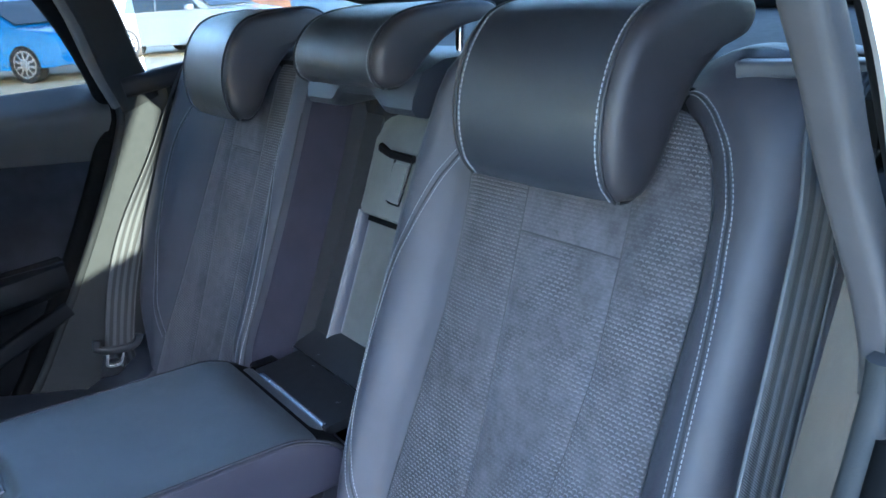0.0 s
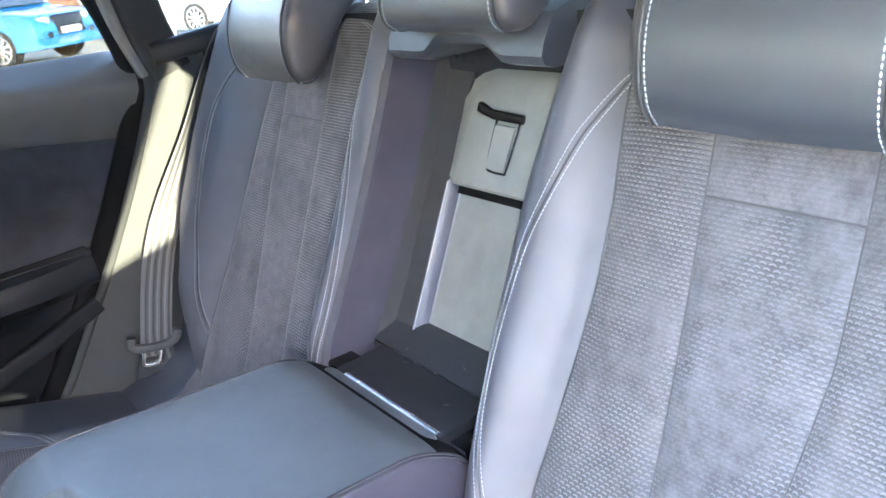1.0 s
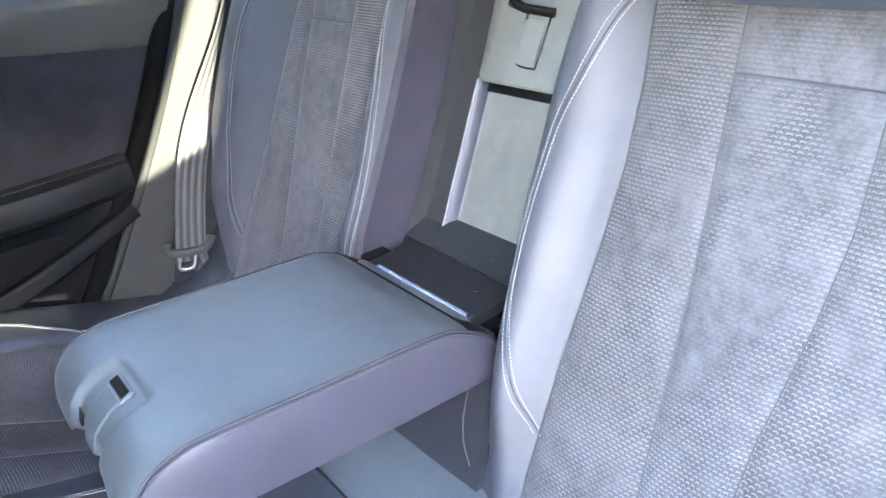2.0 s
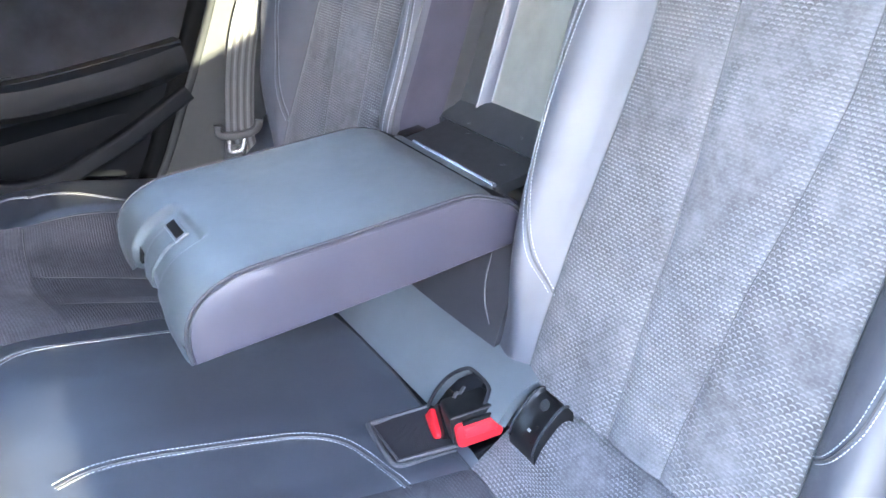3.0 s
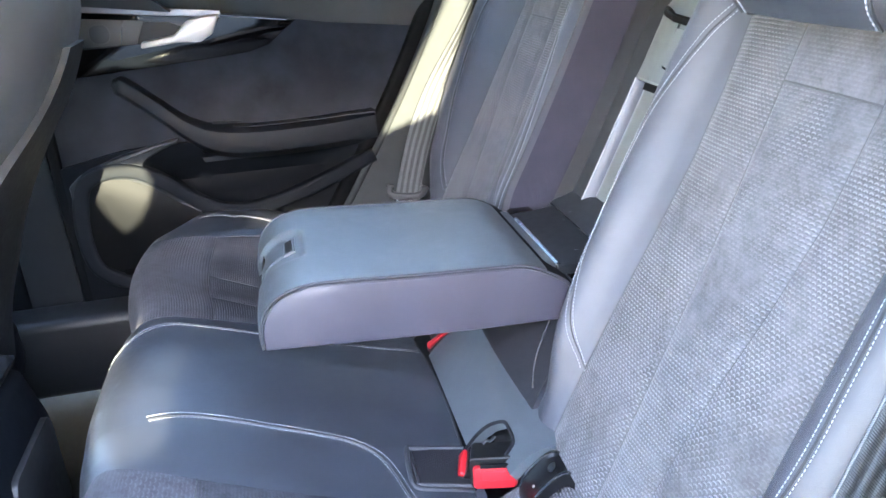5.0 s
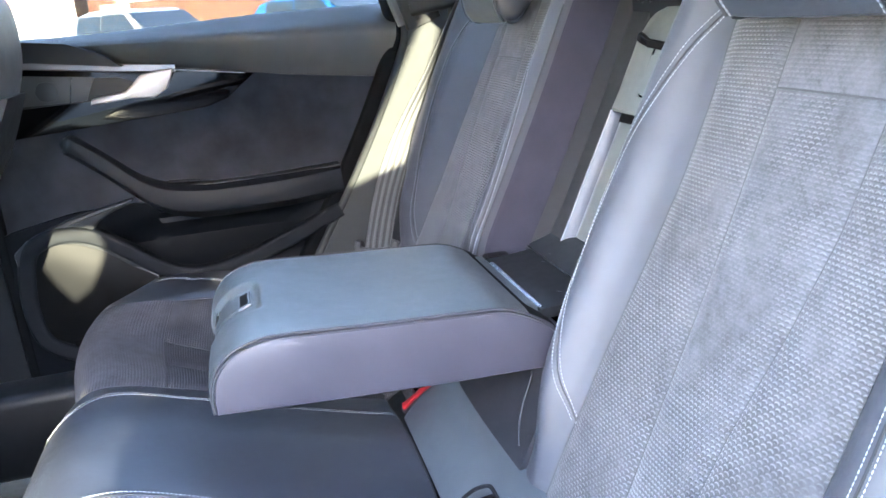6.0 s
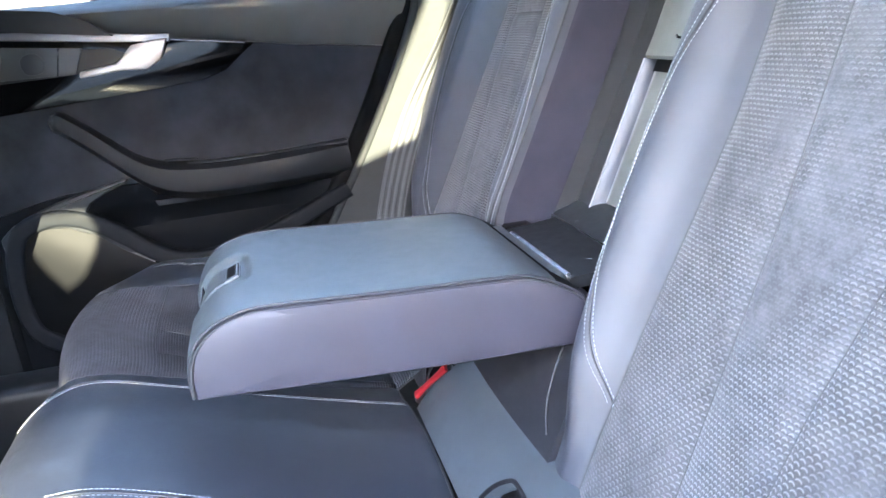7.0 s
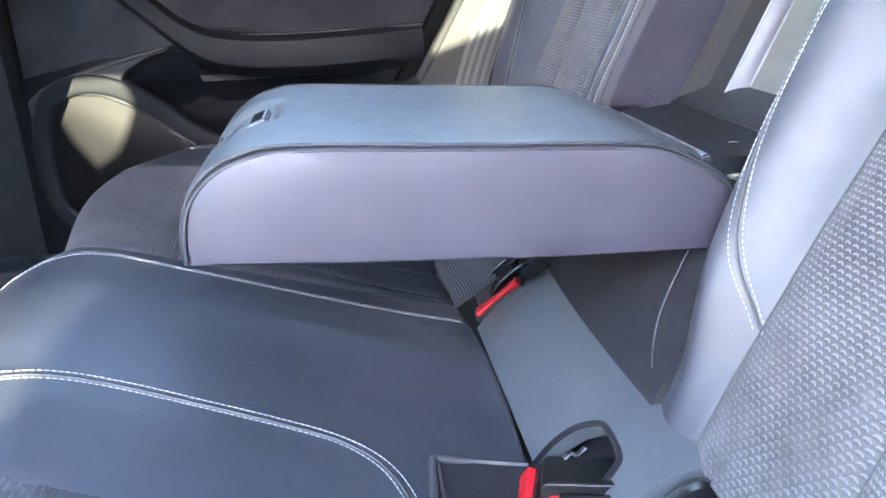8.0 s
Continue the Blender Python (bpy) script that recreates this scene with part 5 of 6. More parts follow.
    part("door_handle", prism(handle, "y", DY - 0.038, DY - 0.019, 0.0035), CHROME_WARM, ob, "satin chrome inside door handle")
    # pull bar and armrest
    path = catmull([(-0.292, 0, 0.862), (-0.270, 0, 0.850), (-0.225, 0, 0.812), (-0.170, 0, 0.765), (-0.120, 0, 0.739), (-0.05, 0, 0.728), (0.05, 0, 0.728), (0.13, 0, 0.731), (0.198, 0, 0.735)], 5)
    loops = []
    for i, p in enumerate(path):
        f = i / (len(path) - 1)
        t = (path[min(i + 1, len(path) - 1)] - path[max(i - 1, 0)]).normalized()
        n = V((-t.z, 0, t.x))
        hh = 0.017 + 0.014 * ease(f, 0.3, 0.6) - 0.010 * (1 - ease(f, 0, 0.06))
        reach = 0.026 + 0.030 * ease(f, 0.2, 0.55) - 0.016 * ease(f, 0.8, 1.0) - 0.015 * (1 - ease(f, 0, 0.1))
        sec = [(0.012, 1.0), (-reach * 0.6, 1.0), (-reach * 0.9, 0.75), (-reach, 0.2), (-reach * 0.92, -0.5), (-reach * 0.55, -1.0), (0.012, -1.25)]
        loops.append([V((p.x + n.x * b * hh, DY + a, p.z + n.z * b * hh)) for a, b in sec])
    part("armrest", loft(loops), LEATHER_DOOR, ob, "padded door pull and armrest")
    part("armrest_ledge", slab([[V((x, y, z)) for y in (DY - 0.030, DY - 0.006)] for x, z in ((-0.13, 0.764), (-0.05, 0.7605), (0.05, 0.7605), (0.13, 0.763), (0.198, 0.766))], (0, 0, -0.01)), PLASTIC, ob)
    part("tweeter_slit", box(0.055, 0.006, 0.004, 0.001, m=pose(-0.095, DY - 0.012, 0.768, 0, 4, 0)), SATIN_DARK, ob)
    # lower pad: pocket hollow, lower bar, speaker
    rows = []
    for i in range(41):
        x0 = -0.42 + 0.64 * i / 40
        row = []
        for j in range(17):
            k = j / 16
            zt = pocket_line(x0) if x0 < -0.16 else 0.712
            z = 0.40 + (zt - 0.40) * k
            hollow = 0.040 * bell(z, 0.655, 0.07) * ease(x0, -0.29, -0.22) * (1 - ease(x0, 0.05, 0.16))
            bar = 0.014 * bell(z, bar_line(x0), 0.028)
            row.append(V((min(x0, door_rear(z) - 0.004), DY - 0.012 + hollow - bar, z)))
        rows.append(row)
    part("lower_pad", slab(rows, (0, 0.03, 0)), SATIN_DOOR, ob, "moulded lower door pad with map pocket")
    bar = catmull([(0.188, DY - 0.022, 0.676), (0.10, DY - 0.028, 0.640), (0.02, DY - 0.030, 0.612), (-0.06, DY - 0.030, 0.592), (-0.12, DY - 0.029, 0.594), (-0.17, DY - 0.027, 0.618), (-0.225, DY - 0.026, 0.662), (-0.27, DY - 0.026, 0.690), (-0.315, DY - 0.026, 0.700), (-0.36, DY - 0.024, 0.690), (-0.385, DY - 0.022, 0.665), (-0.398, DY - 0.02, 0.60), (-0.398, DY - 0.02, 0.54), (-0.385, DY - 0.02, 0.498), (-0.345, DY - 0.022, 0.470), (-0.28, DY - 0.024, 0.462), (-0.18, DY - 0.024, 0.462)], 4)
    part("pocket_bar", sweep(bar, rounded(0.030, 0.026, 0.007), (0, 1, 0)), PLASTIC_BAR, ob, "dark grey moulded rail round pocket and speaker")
    surround = [(-0.405, 0.676), (-0.384, 0.694), (-0.350, 0.709), (-0.310, 0.723), (-0.250, 0.738), (-0.188, 0.750), (-0.188, 0.744), (-0.226, 0.731), (-0.255, 0.715), (-0.266, 0.699), (-0.258, 0.682), (-0.223, 0.650), (-0.186, 0.614), (-0.210, 0.622), (-0.255, 0.660), (-0.300, 0.681), (-0.345, 0.684), (-0.378, 0.672), (-0.386, 0.655), (-0.402, 0.640)]
    part("speaker_surround", prism(surround, "y", DY - 0.034, DY - 0.010, 0.004), PLASTIC_SURROUND, ob, "dark grey moulded shelf over the speaker")
    part("speaker_grille", prism([(-0.386, 0.655), (-0.378, 0.672), (-0.345, 0.684), (-0.30, 0.681), (-0.255, 0.660), (-0.21, 0.622), (-0.17, 0.595), (-0.14, 0.578), (-0.14, 0.492), (-0.345, 0.486), (-0.378, 0.505), (-0.388, 0.545)], "y", DY - 0.026, DY - 0.012, 0.003), GRILLE, ob, "perforated black speaker grille")
    part("speaker_edge", sweep([V((x, DY - 0.028, z)) for x, z in ((-0.386, 0.655), (-0.378, 0.673), (-0.345, 0.686), (-0.30, 0.683), (-0.255, 0.662), (-0.21, 0.624), (-0.17, 0.597))], disc(6, 0.0018), (0, 1, 0)), CHROME_DULL, ob)
    part("maker_badge", box(0.012, 0.003, 0.006, 0.001, (-0.262, DY - 0.027, 0.512)), CHROME, ob)
    part("speaker_foot", slab([[V((x, DY - 0.030, z)) for z in (0.476, 0.492)] for x in (-0.34, -0.28, -0.2, -0.14)], (0, 0.01, 0)), GLOSS, ob)
    part("lower_skin", box(0.60, 0.03, 0.12, 0.01, (-0.14, DY + 0.012, 0.40)), SATIN_DOOR, ob)
    part("front_edge", box(0.02, 0.05, 0.68, 0.006, (-0.425, DY + 0.012, 0.69)), RUBBER, ob)
    return ob


def bar_line(x):
    return lerp_table([(-0.15, 0.60), (-0.06, 0.59), (0.02, 0.61), (0.10, 0.64), (0.188, 0.676)], x)


def rounded_at(x, z, w, h, r):
    return [(x + a, z + b) for a, b in rounded(w, h, r)]


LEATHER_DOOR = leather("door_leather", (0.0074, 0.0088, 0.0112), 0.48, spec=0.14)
# lit copy of the door leather: window light on the ledge is painted in
LEATHER_LEDGE_LIT = leather("ledge_leather_lit", (0.044, 0.045, 0.043), 0.42)
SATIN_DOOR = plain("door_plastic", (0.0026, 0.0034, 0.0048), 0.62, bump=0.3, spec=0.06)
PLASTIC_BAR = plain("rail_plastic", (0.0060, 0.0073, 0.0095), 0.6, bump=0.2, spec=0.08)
# paler than the rail: light on the shelf's top is put into the base
PLASTIC_SURROUND = plain("surround_plastic", (0.018, 0.020, 0.0225), 0.5, bump=0.2, spec=0.25)
CHROME_DULL = plain("dull_chrome", (0.17, 0.165, 0.172), 0.45, 1.0, vary=0.03, bump=0)
GLOSS_BLADE = plain("piano_black", (0.0013, 0.0012, 0.0013), 0.06, vary=0.05, bump=0, spec=0.16)
SWITCH_GREY = plain("switch_grey", (0.013, 0.0128, 0.013), 0.5, vary=0.05, bump=0.1)
BOWL = plain("handle_bowl", (0.008, 0.0075, 0.008), 0.4, vary=0.05, bump=0, spec=0.15)
CHROME_WARM = plain("warm_satin_chrome", (0.50, 0.43, 0.38), 0.42, 0.55, vary=0.04, bump=0)
far_door()

# window glass of the far door, its frame, and the shut front part of that side
# tint far darker than real glass, added to dim the bright outside
glass = Nodes("window_glass", 0.02)
glass.put("Base Color", (0.082, 0.088, 0.091)).put("Transmission Weight", 1.0).put("IOR", 1.02)
wg = thing("window_1", "side window of the far rear door, tinted to dim the outside", "window", (-0.1, DY, 1.05), kind="structure")
pane = part("pane", slab([[V((x, DY + 0.036 - 0.08 * (z - 1.05), z)) for x in (-0.45, 0.33)] for z in (1.03, 1.31)], (0, 0.004, 0)), glass.mat, wg)
tagged(part("sill_trim", box(0.86, 0.012, 0.08, 0.004, (-0.09, DY + 0.055, 1.0)), RUBBER), "black outer window seal", "trim", kind="structure")
rail = catmull([(-1.0, DY - 0.10, 1.30), (-0.45, DY - 0.09, 1.33), (0.0, DY - 0.09, 1.335), (0.30, DY - 0.10, 1.32)], 5)
tagged(part("roof_side_rail", sweep(rail, rounded(0.09, 0.06, 0.02)), SATIN_DARK), "dark roof rail above the far doors", "trim", kind="structure")
tagged(part("door_outer_skin", box(0.78, 0.02, 0.68, 0.005, (-0.06, DY + 0.075, 0.69)), WHITE_PAINT), "white painted outside of the far door", "car body", kind="structure")
rows = [[V((x, DY + 0.02 - 0.10 * ease(z, 0.95, 1.33), z)) for x in (-0.545, -0.52, -0.47, -0.445)] for z in (0.30, 0.5, 0.8, 1.0, 1.2, 1.34)]
tagged(part("centre_pillar", slab(rows, (0, 0.06, 0)), SATIN_DARK), "dark centre pillar between the far doors", "car pillar", kind="structure")
tagged(part("front_door_skin", box(1.15, 0.06, 0.75, 0.02, (-1.12, DY + 0.04, 0.65)), SATIN_DOOR), "dark inner skin of the far front door", "car door", kind="structure")
# unseen near front side, shut to cut front light; pillar clears the speaker's sunbeam
near_y = 2 * YC - DY
rows = [[V((x, near_y - 0.02 + 0.10 * ease(z, 0.95, 1.33), z)) for x in (-0.72, -0.70, -0.66, -0.64)] for z in (0.30, 0.5, 0.8, 1.0, 1.2, 1.34)]
tagged(part("centre_pillar", slab(rows, (0, -0.06, 0)), SATIN_DARK), "dark centre pillar between the near doors", "car pillar", kind="structure")
tagged(part("front_door_skin", box(1.00, 0.06, 0.75, 0.02, (-1.22, near_y - 0.05, 0.65)), SATIN_DOOR), "dark inner skin of the near front door", "car door", kind="structure")
OPEN_GLASS = Nodes("clear_side_glass", 0.02)
OPEN_GLASS.put("Base Color", (0.86, 0.89, 0.89)).put("Transmission Weight", 1.0).put("IOR", 1.02)
near_pane = tagged(part("front_window", slab([[V((x, near_y - 0.03 + 0.28 * (z - 1.02), z)) for x in (-1.45, -0.72)] for z in (1.02, 1.31)], (0, -0.004, 0)), OPEN_GLASS.mat), "clear side window of the near front door", "window", kind="structure")
near_pane.visible_shadow = False
near_rail = catmull([(-1.0, near_y + 0.10, 1.30), (-0.45, near_y + 0.09, 1.33), (0.0, near_y + 0.09, 1.335), (0.30, near_y + 0.10, 1.32)], 5)
tagged(part("roof_side_rail", sweep(near_rail, rounded(0.09, 0.06, 0.02)), SATIN_DARK), "dark roof rail above the near doors", "trim", kind="structure")
tagged(part("sill_step", box(1.4, 0.10, 0.17, 0.02, (-0.6, DY - 0.05, 0.345)), PLASTIC), "black plastic door sill", "trim", kind="structure")
tagged(part("dashboard", box(0.4, 1.3, 0.65, 0.06, (-1.7, YC, 0.62)), SATIN_DARK), "dark dashboard closing the front", "dashboard", kind="structure")


# ---- front seat and console ----
def front_seat(y0, y1, label, shift=0.0):
    ob = thing("front_seat", label, "car seat", (-0.45, (y0 + y1) / 2, 0.25), group="front seats")
    mid, half = (y0 + y1) / 2, (y1 - y0) / 2
    prof = [(shift + x, z) for x, z in ((-0.520, 0.42), (-0.500, 0.52), (-0.462, 0.62), (-0.430, 0.70), (-0.375, 0.80), (-0.310, 0.90), (-0.268, 0.99), (-0.258, 1.05), (-0.265, 1.10), (-0.30, 1.13))]
    rows, shell = [], []
    for x, z in [(p.x, p.z) for p in catmull([(x, 0, z) for x, z in prof], 4)]:
        wide = half * (1.0 - 0.16 * ease(z, 0.85, 1.12))
        rows.append([V((x - 0.05 * abs(k) ** 3 * 1.6, mid + wide * k, z)) for k in [-1 + 0.125 * j for j in range(17)]])
        if z < 0.98:
            n = 0.80 - 0.55 * ease(z, 0.72, 0.98)
            shell.append([V((x + 0.010 - 0.05 * abs(k * n) ** 3, mid + wide * k * n, z)) for k in [-1 + 0.25 * j for j in range(9)]])
    part("back_cover", slab(rows, (-0.12, 0, 0)), LEATHER_FRONT, ob)
    part("back_shell", slab(shell, (-0.02, 0, 0)), PLASTIC, ob, "hard black plastic map-pocket shell")
    edge = [r[0] + V((0.006, -0.004, 0)) for r in rows[:26]]
    part("edge_bead", sweep(edge, disc(8, 0.008), (0, 1, 0)), PLASTIC_BAR, ob)
    part("cushion", box(0.52, 2 * half, 0.16, 0.05, (-0.78 + shift, mid, 0.42)), LEATHER_DOOR, ob)
    part("base", box(0.40, 2 * half - 0.08, 0.14, 0.02, (-0.76 + shift, mid, 0.31)), PLASTIC, ob)
    part("seat_rail", box(0.45, 0.03, 0.04, 0.008, (-0.70 + shift, mid - half + 0.06, 0.262)), SATIN_BLACK, ob)
    part("headrest", box(0.10, 0.25, 0.17, 0.04, m=pose(-0.31 + shift, mid, 1.23, 0, 12, 0)), LEATHER_DOOR, ob)
    return ob


LEATHER_FRONT = leather("front_seat_leather", (0.034, 0.036, 0.041), 0.42)
front_seat(0.17, 0.58, "black leather front seat seen from behind")
front_seat(2 * YC - 0.62, 2 * YC - 0.20, "black leather front seat pushed forward, seen from behind", -0.42)


def console():
    ob = thing("rear_console", "dark plastic rear end of the centre console", "console", (-0.6, YC, 0.25))
    part("body", prism([(-1.3, 0.30), (-0.39, 0.30), (-0.352, 0.36), (-0.350, 0.52), (-0.368, 0.590), (-0.40, 0.605), (-1.3, 0.62)], "y", YC - 0.10, YC + 0.10, 0.012), SATIN_DOOR, ob)
    face = prism(rounded_at(YC, 0.46, 0.16, 0.14, 0.02), "x", -0.356, -0.344, 0.003)
    part("vent_panel", face, PLASTIC, ob)
    part("top_lid", prism([(-1.2, 0.60), (-0.40, 0.600), (-0.372, 0.604), (-0.368, 0.612), (-0.39, 0.622), (-1.2, 0.640)], "y", YC - 0.095, YC + 0.095, 0.010), LEATHER_DOOR, ob)
    part("power_socket", loft([[V((-0.345 + h, YC - 0.02 + a, 0.41 + b)) for a, b in disc(14, 0.014)] for h in (0.0, 0.005)]), CHROME_DULL, ob)
    return ob


console()


# ---- outside ----
def asphalt():
    w = Nodes("sunlit_ground", 0.9)
    w.put("Base Color", w.mix(w.ramp(w.noise(0.6, 6.0), 0.35, 0.65, (0, 0, 0), (1, 1, 1)), (0.52, 0.43, 0.28), (0.64, 0.54, 0.36)))
    w.bump(w.noise(60.0, 4.0), 0.5, 0.01)
    return w.mat


ground_bm = bmesh.new()
bmesh.ops.create_grid(ground_bm, x_segments=24, y_segments=24, size=400.0)
tagged(part("ground", ground_bm, asphalt()), "pale sandy car park ground in the sun", "ground", kind="structure")


def paint(name, base):
    return plain(name, base, 0.25, vary=0.03, bump=0, coat=0.8, scale=3.0)


TYRE = plain("tyre_rubber", (0.02, 0.02, 0.021), 0.8)
RIM_METAL = plain("rim_metal", (0.55, 0.55, 0.56), 0.35, 0.9)
DARK_GLASS = plain("dark_glass", (0.03, 0.04, 0.05), 0.05, bump=0, vary=0.05)
LAMP = plain("lamp_glass", (0.75, 0.76, 0.78), 0.1, bump=0)
PLATE = plain("number_plate", (0.75, 0.75, 0.72), 0.4, bump=0)


def parked_car(m, colour, label, tall=1.52, long=4.2):
    """A parked hatchback or crossover: nose at +x of its own pose."""
    ob = thing("parked_car", label, "car", m.translation, group="parked cars")
    put = lambda p: m @ V(p)
    half = 0.89
    h = tall / 1.5
    lower = [(-long / 2, 0.45), (-long / 2 + 0.05, 0.85 * h), (-long / 2 + 0.25, 0.98 * h), (0.55, 0.98 * h), (1.2, 0.95 * h), (long / 2 - 0.22, 0.84 * h), (long / 2 - 0.04, 0.70 * h), (long / 2, 0.45), (long / 2 - 0.08, 0.26), (-long / 2 + 0.1, 0.26)]
    prof = [(p.x, p.z) for p in catmull([(x, 0, z) for x, z in lower] + [(lower[0][0], 0, lower[0][1])], 4)[:-1]]
    rings = [[put((x * k, half * a, 0.55 + (z - 0.55) * (0.5 + 0.5 * k))) for x, z in prof] for a, k in ((-1.0, 0.955), (-0.96, 0.985), (-0.8, 0.997), (-0.4, 1.0), (0, 1.0), (0.4, 1.0), (0.8, 0.997), (0.96, 0.985), (1.0, 0.955))]
    part("body", loft(rings), colour, ob)
    cabin = [(-long / 2 + 0.15, 0.94 * h), (-long / 2 + 0.55, 1.38 * h), (-0.9, tall), (0.0, tall), (0.45, 1.40 * h), (1.15, 0.95 * h)]
    rings = [[put((x, half * a * (1 - 0.20 * max(z - 0.95 * h, 0) / 0.55), z)) for x, z in cabin] for a in (-0.93, -0.5, 0, 0.5, 0.93)]
    part("roof", loft(rings), colour, ob)
    part("windscreen", slab([[put((x + 0.025, half * a * (0.86 if x < 0.6 else 0.92), z + 0.012)) for a in (-0.88, -0.4, 0, 0.4, 0.88)] for x, z in ((0.44, 1.385 * h), (1.10, 0.985 * h))], m.to_3x3() @ V((0.01, 0, 0.015))), DARK_GLASS, ob)
    for s in (-1, 1):
        for xa, xb, xc, xd in ((-1.35, -0.42, -0.45, -1.25), (-0.36, 0.92, 0.36, -0.38)):
            quad = [(xa, 0.98 * h, 0.938), (xb, 0.98 * h, 0.938), (xc, 1.40 * h, 0.80), (xd, 1.42 * h, 0.80)]
            part("side_window", loft([[put((x, s * half * (w + e), z)) for x, z, w in quad] for e in (0.0, 0.012)]), DARK_GLASS, ob)
        for wx in (-long / 2 + 0.78, long / 2 - 0.82):
            tyre = loft([[put((wx + a, s * y, 0.335 + b)) for a, b in disc(24, r)] for y, r in ((0.70, 0.30), (0.70, 0.325), (0.74, 0.338), (0.86, 0.338), (0.90, 0.325), (0.90, 0.25))])
            wheel = part("wheel", tyre, TYRE, ob)
            spokes = [box(0.05, 0.02, 0.42, 0.006, m=m @ pose(wx, s * 0.895, 0.335, 0, 36 * i, 0)) for i in range(5)]
            spokes.append(loft([[put((wx + a, s * y, 0.335 + b)) for a, b in disc(24, r)] for y, r in ((0.86, 0.245), (0.905, 0.245), (0.905, 0.215), (0.86, 0.21))]))
            part("rim", join(*spokes), RIM_METAL, wheel)
        part("headlight", box(0.22, 0.36, 0.13, 0.03, m=m @ pose(long / 2 - 0.17, s * 0.62, 0.73 * h, 0, 14, -s * -16)), LAMP, ob)
        part("air_intake", box(0.10, 0.26, 0.20, 0.03, m=m @ pose(long / 2 - 0.055, s * 0.62, 0.45, 0, 0, s * 12)), SATIN_BLACK, ob)
        part("bumper_blade", box(0.06, 0.34, 0.04, 0.012, m=m @ pose(long / 2 - 0.02, s * 0.60, 0.335, 18 * s, 0, s * 12)), RIM_METAL, ob)
        part("door_mirror", box(0.14, 0.18, 0.12, 0.03, m=m @ pose(0.75, s * 0.98, 1.02 * h)), colour, ob)
    part("grille", box(0.06, 0.80, 0.36, 0.05, m=m @ pose(long / 2 - 0.04, 0, 0.62 * h, 0, -8, 0)), SATIN_BLACK, ob)
    part("number_plate", box(0.02, 0.52, 0.11, 0.004, m=m @ pose(long / 2 + 0.005, 0, 0.54)), PLATE, ob)
    part("lower_grille", box(0.05, 1.0, 0.12, 0.02, m=m @ pose(long / 2 - 0.03, 0, 0.33)), SATIN_BLACK, ob)
    return ob


BLUE = paint("blue_car_paint", (0.015, 0.15, 0.42))
SILVER = paint("silver_car_paint", (0.26, 0.30, 0.34))
WHITE = paint("white_parked_paint", (0.48, 0.50, 0.53))
GREYBLUE = paint("grey_blue_paint", (0.12, 0.20, 0.30))
# places: on the ground, turned about z
parked_car(pose(2.3, 16.4, 0, 0, 0, -52), BLUE, "bright blue parked crossover with black grille")
parked_car(pose(6.6, 17.6, 0, 0, 0, -62), SILVER, "silver parked hatchback in the sun")
parked_car(pose(3.4, 23.5, 0, 0, 0, -60), WHITE, "white parked car behind the others")
parked_car(pose(9.6, 14.2, 0, 0, 0, -75), GREYBLUE, "grey-blue parked hatchback in the sun")
parked_car(pose(-1.6, 17.0, 0, 0, 0, -50), WHITE, "white parked car behind the others")


def brick_wall_material():
    w = Nodes("brick", 0.9)
    p = w.add("ShaderNodeSeparateXYZ", ((0, w.co.outputs["Object"]),))
    flat = w.add("ShaderNodeCombineXYZ", ((0, w.m("ADD", p.outputs[0], p.outputs[1])), (1, p.outputs[2]))).outputs[0]
    b = w.add("ShaderNodeTexBrick", (("Vector", flat), ("Scale", 1.0), ("Brick Width", 0.225), ("Row Height", 0.075), ("Mortar Size", 0.01)))
    for i, c in ((1, (0.17, 0.062, 0.031)), (2, (0.13, 0.048, 0.026)), (3, (0.16, 0.14, 0.12))):
        b.inputs[i].default_value = (*c, 1)
    w.put("Base Color", b.outputs[0])
    return w.mat


BRICK = brick_wall_material()
RENDER_WHITE = plain("white_render", (0.75, 0.74, 0.72), 0.9, vary=0.06, scale=1.5)
# grey of the added sun mask, set for its bounce into the car
SUN_MASK_GREY = plain("sun_mask_grey", (0.42, 0.42, 0.45), 0.9, vary=0.1, scale=1.5)
SLATE = plain("roof_tile", (0.10, 0.09, 0.09), 0.8, vary=0.2, scale=4.0)


def house(m, w, d, h, wall, label):
    ob = thing("house", label, "house", m.translation, group="houses")
    part("wall", box(w, d, h, 0.0, m=m @ pose(0, 0, h / 2)), wall, ob)
    part("roof", loft([[m @ V((x, y, z)) for y, z in ((-d / 2 - 0.3, h), (0, h + 2.2), (d / 2 + 0.3, h), (0, h - 0.05))] for x in (-w / 2 - 0.2, w / 2 + 0.2)]), SLATE, ob)
    n = max(int(w // 3), 1)
    for i in range(n):
        for z in (2.75, 4.6):
            if z + 0.8 < h:
                x = -w / 2 + (i + 0.5) * w / n
                win = part("window", box(1.3, 0.08, 1.3, 0.0, m=m @ pose(x, -d / 2 - 0.03, z)), RENDER_WHITE, ob)
                part("pane", box(1.1, 0.04, 1.1, 0.0, m=m @ pose(x, -d / 2 - 0.08, z)), DARK_GLASS, win)
                part("glazing_bar", box(0.06, 0.05, 1.1, 0.0, m=m @ pose(x, -d / 2 - 0.105, z)), RENDER_WHITE, win)
    part("door", box(0.95, 0.08, 2.05, 0.0, m=m @ pose(-w / 2 + 0.9, -d / 2 - 0.03, 1.03)), RENDER_WHITE, ob)
    return ob


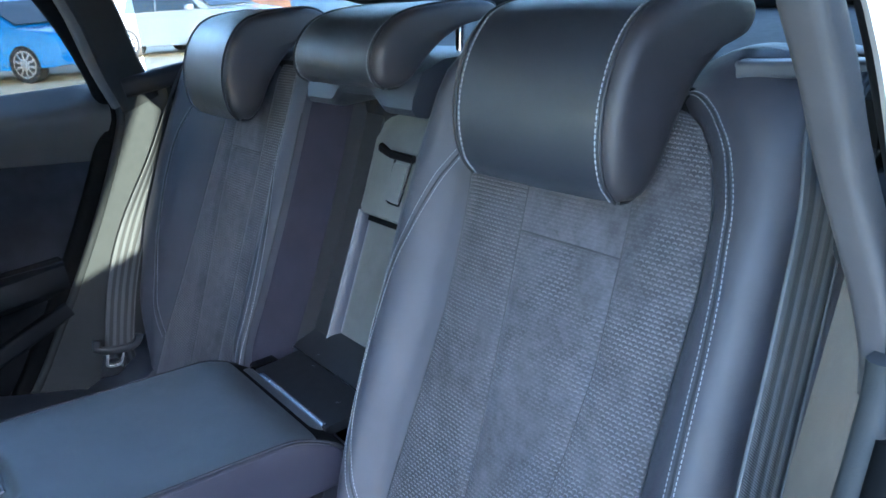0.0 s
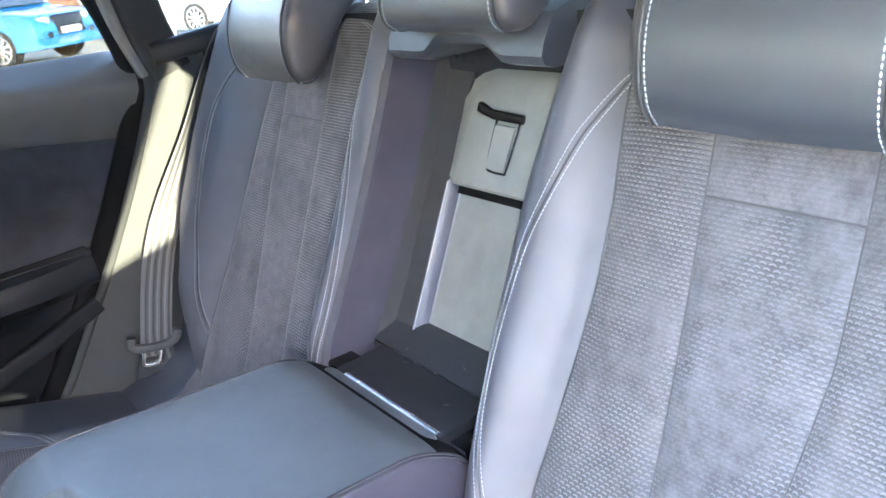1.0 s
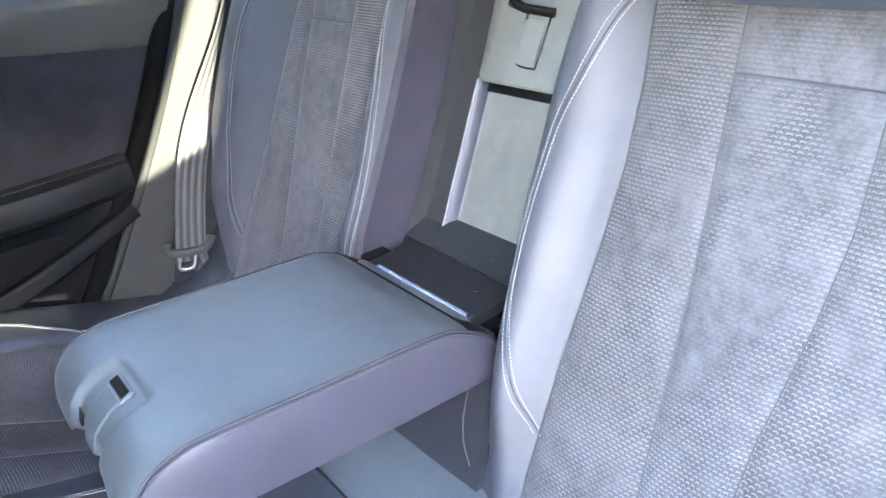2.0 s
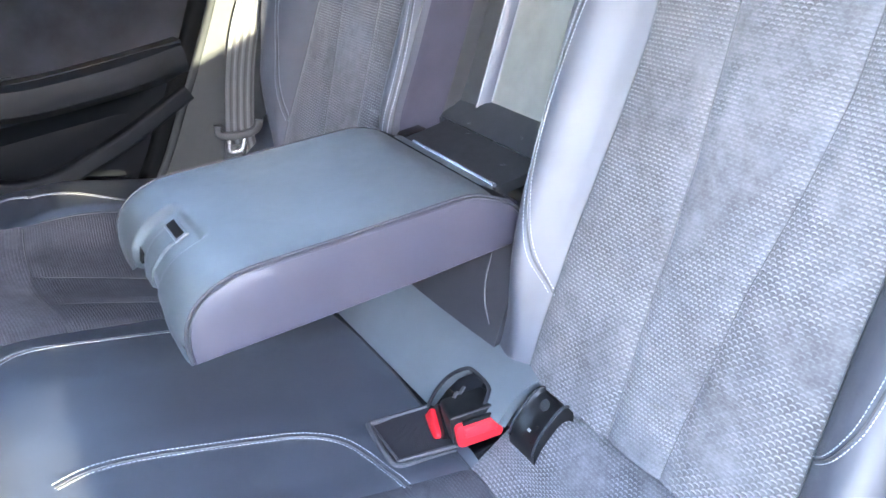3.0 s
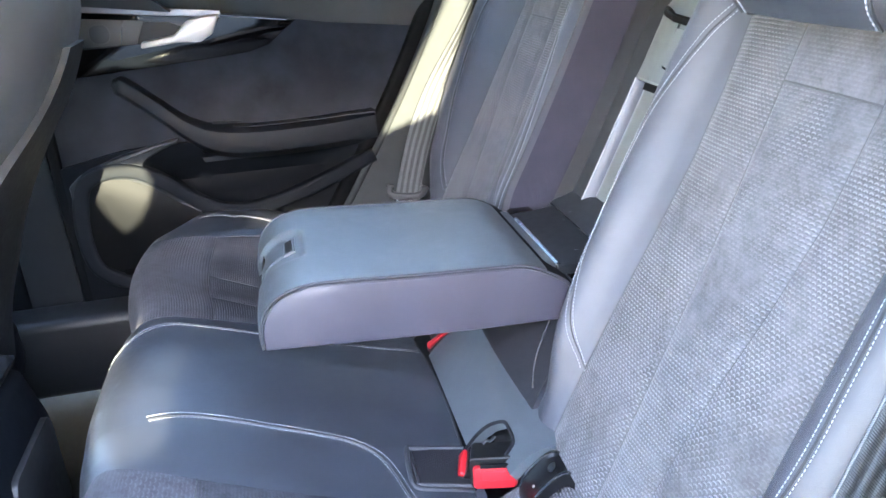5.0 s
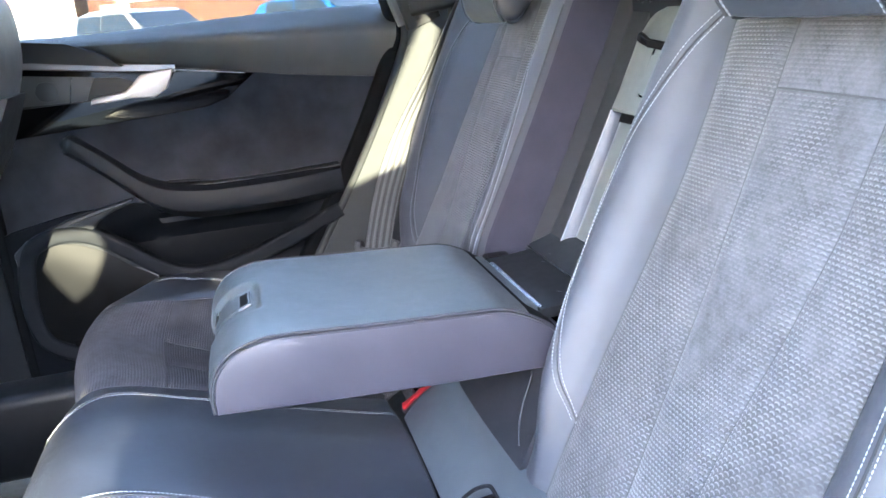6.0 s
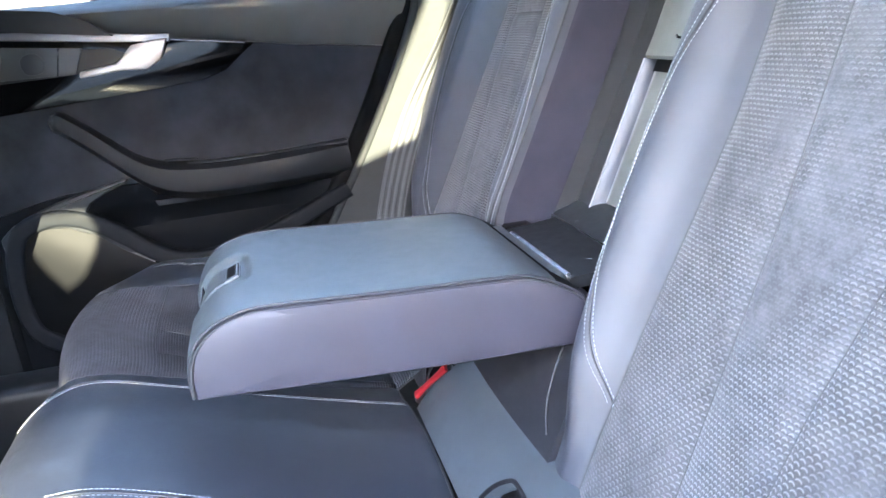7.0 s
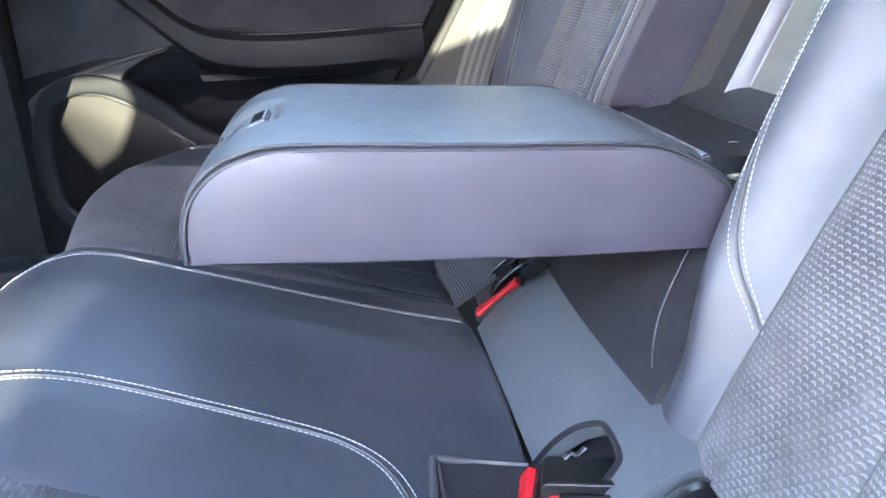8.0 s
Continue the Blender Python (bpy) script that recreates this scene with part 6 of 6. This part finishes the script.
house(pose(-1.3, 34, 0, 0, 0, 0), 6.6, 8, 5.6, BRICK, "orange brick house across the car park")
house(pose(-12.2, 35, 0, 0, 0, 3), 13.5, 8, 5.4, RENDER_WHITE, "white rendered building across the car park")
house(pose(14.0, 38, 0, 0, 0, -4), 15, 8, 5.6, BRICK, "orange brick house across the car park")
house(pose(34.0, 34, 0, 0, 0, -12), 15, 8, 5.4, BRICK, "orange brick house across the car park")


# ---- unseen near-side wall, added to mask the sun; openings cast the sun patches ----
def sun_mask_wall():
    """Grey sun mask well outside the car; its openings are shaped for sun patches."""
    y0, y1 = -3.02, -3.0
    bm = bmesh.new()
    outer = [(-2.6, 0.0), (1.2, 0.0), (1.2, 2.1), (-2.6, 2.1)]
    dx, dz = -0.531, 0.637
    # outlines of the sun patches: pillar and belt, speaker, bench front, bench edge
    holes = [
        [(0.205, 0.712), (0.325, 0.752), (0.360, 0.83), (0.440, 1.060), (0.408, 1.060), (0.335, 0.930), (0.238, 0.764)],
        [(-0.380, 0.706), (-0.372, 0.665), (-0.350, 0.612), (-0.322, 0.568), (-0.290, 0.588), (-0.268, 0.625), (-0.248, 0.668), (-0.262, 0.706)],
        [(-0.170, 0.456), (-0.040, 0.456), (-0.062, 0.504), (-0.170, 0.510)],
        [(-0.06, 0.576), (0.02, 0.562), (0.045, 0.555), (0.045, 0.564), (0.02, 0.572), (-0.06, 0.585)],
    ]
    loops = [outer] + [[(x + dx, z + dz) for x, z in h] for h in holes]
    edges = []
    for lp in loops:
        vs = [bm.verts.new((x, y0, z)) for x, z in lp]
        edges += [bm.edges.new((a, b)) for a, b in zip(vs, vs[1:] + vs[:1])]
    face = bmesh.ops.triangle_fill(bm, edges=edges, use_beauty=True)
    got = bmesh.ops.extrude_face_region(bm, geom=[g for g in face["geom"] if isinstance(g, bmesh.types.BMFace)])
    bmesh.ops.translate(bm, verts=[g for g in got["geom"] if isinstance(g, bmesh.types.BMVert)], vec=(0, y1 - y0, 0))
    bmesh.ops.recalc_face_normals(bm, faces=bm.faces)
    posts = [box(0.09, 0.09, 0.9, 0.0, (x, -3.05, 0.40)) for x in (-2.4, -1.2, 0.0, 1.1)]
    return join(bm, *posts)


tagged(part("sun_mask", sun_mask_wall(), SUN_MASK_GREY), "unseen grey wall added to mask the sun, openings shaped as sun patches", "wall", kind="structure")
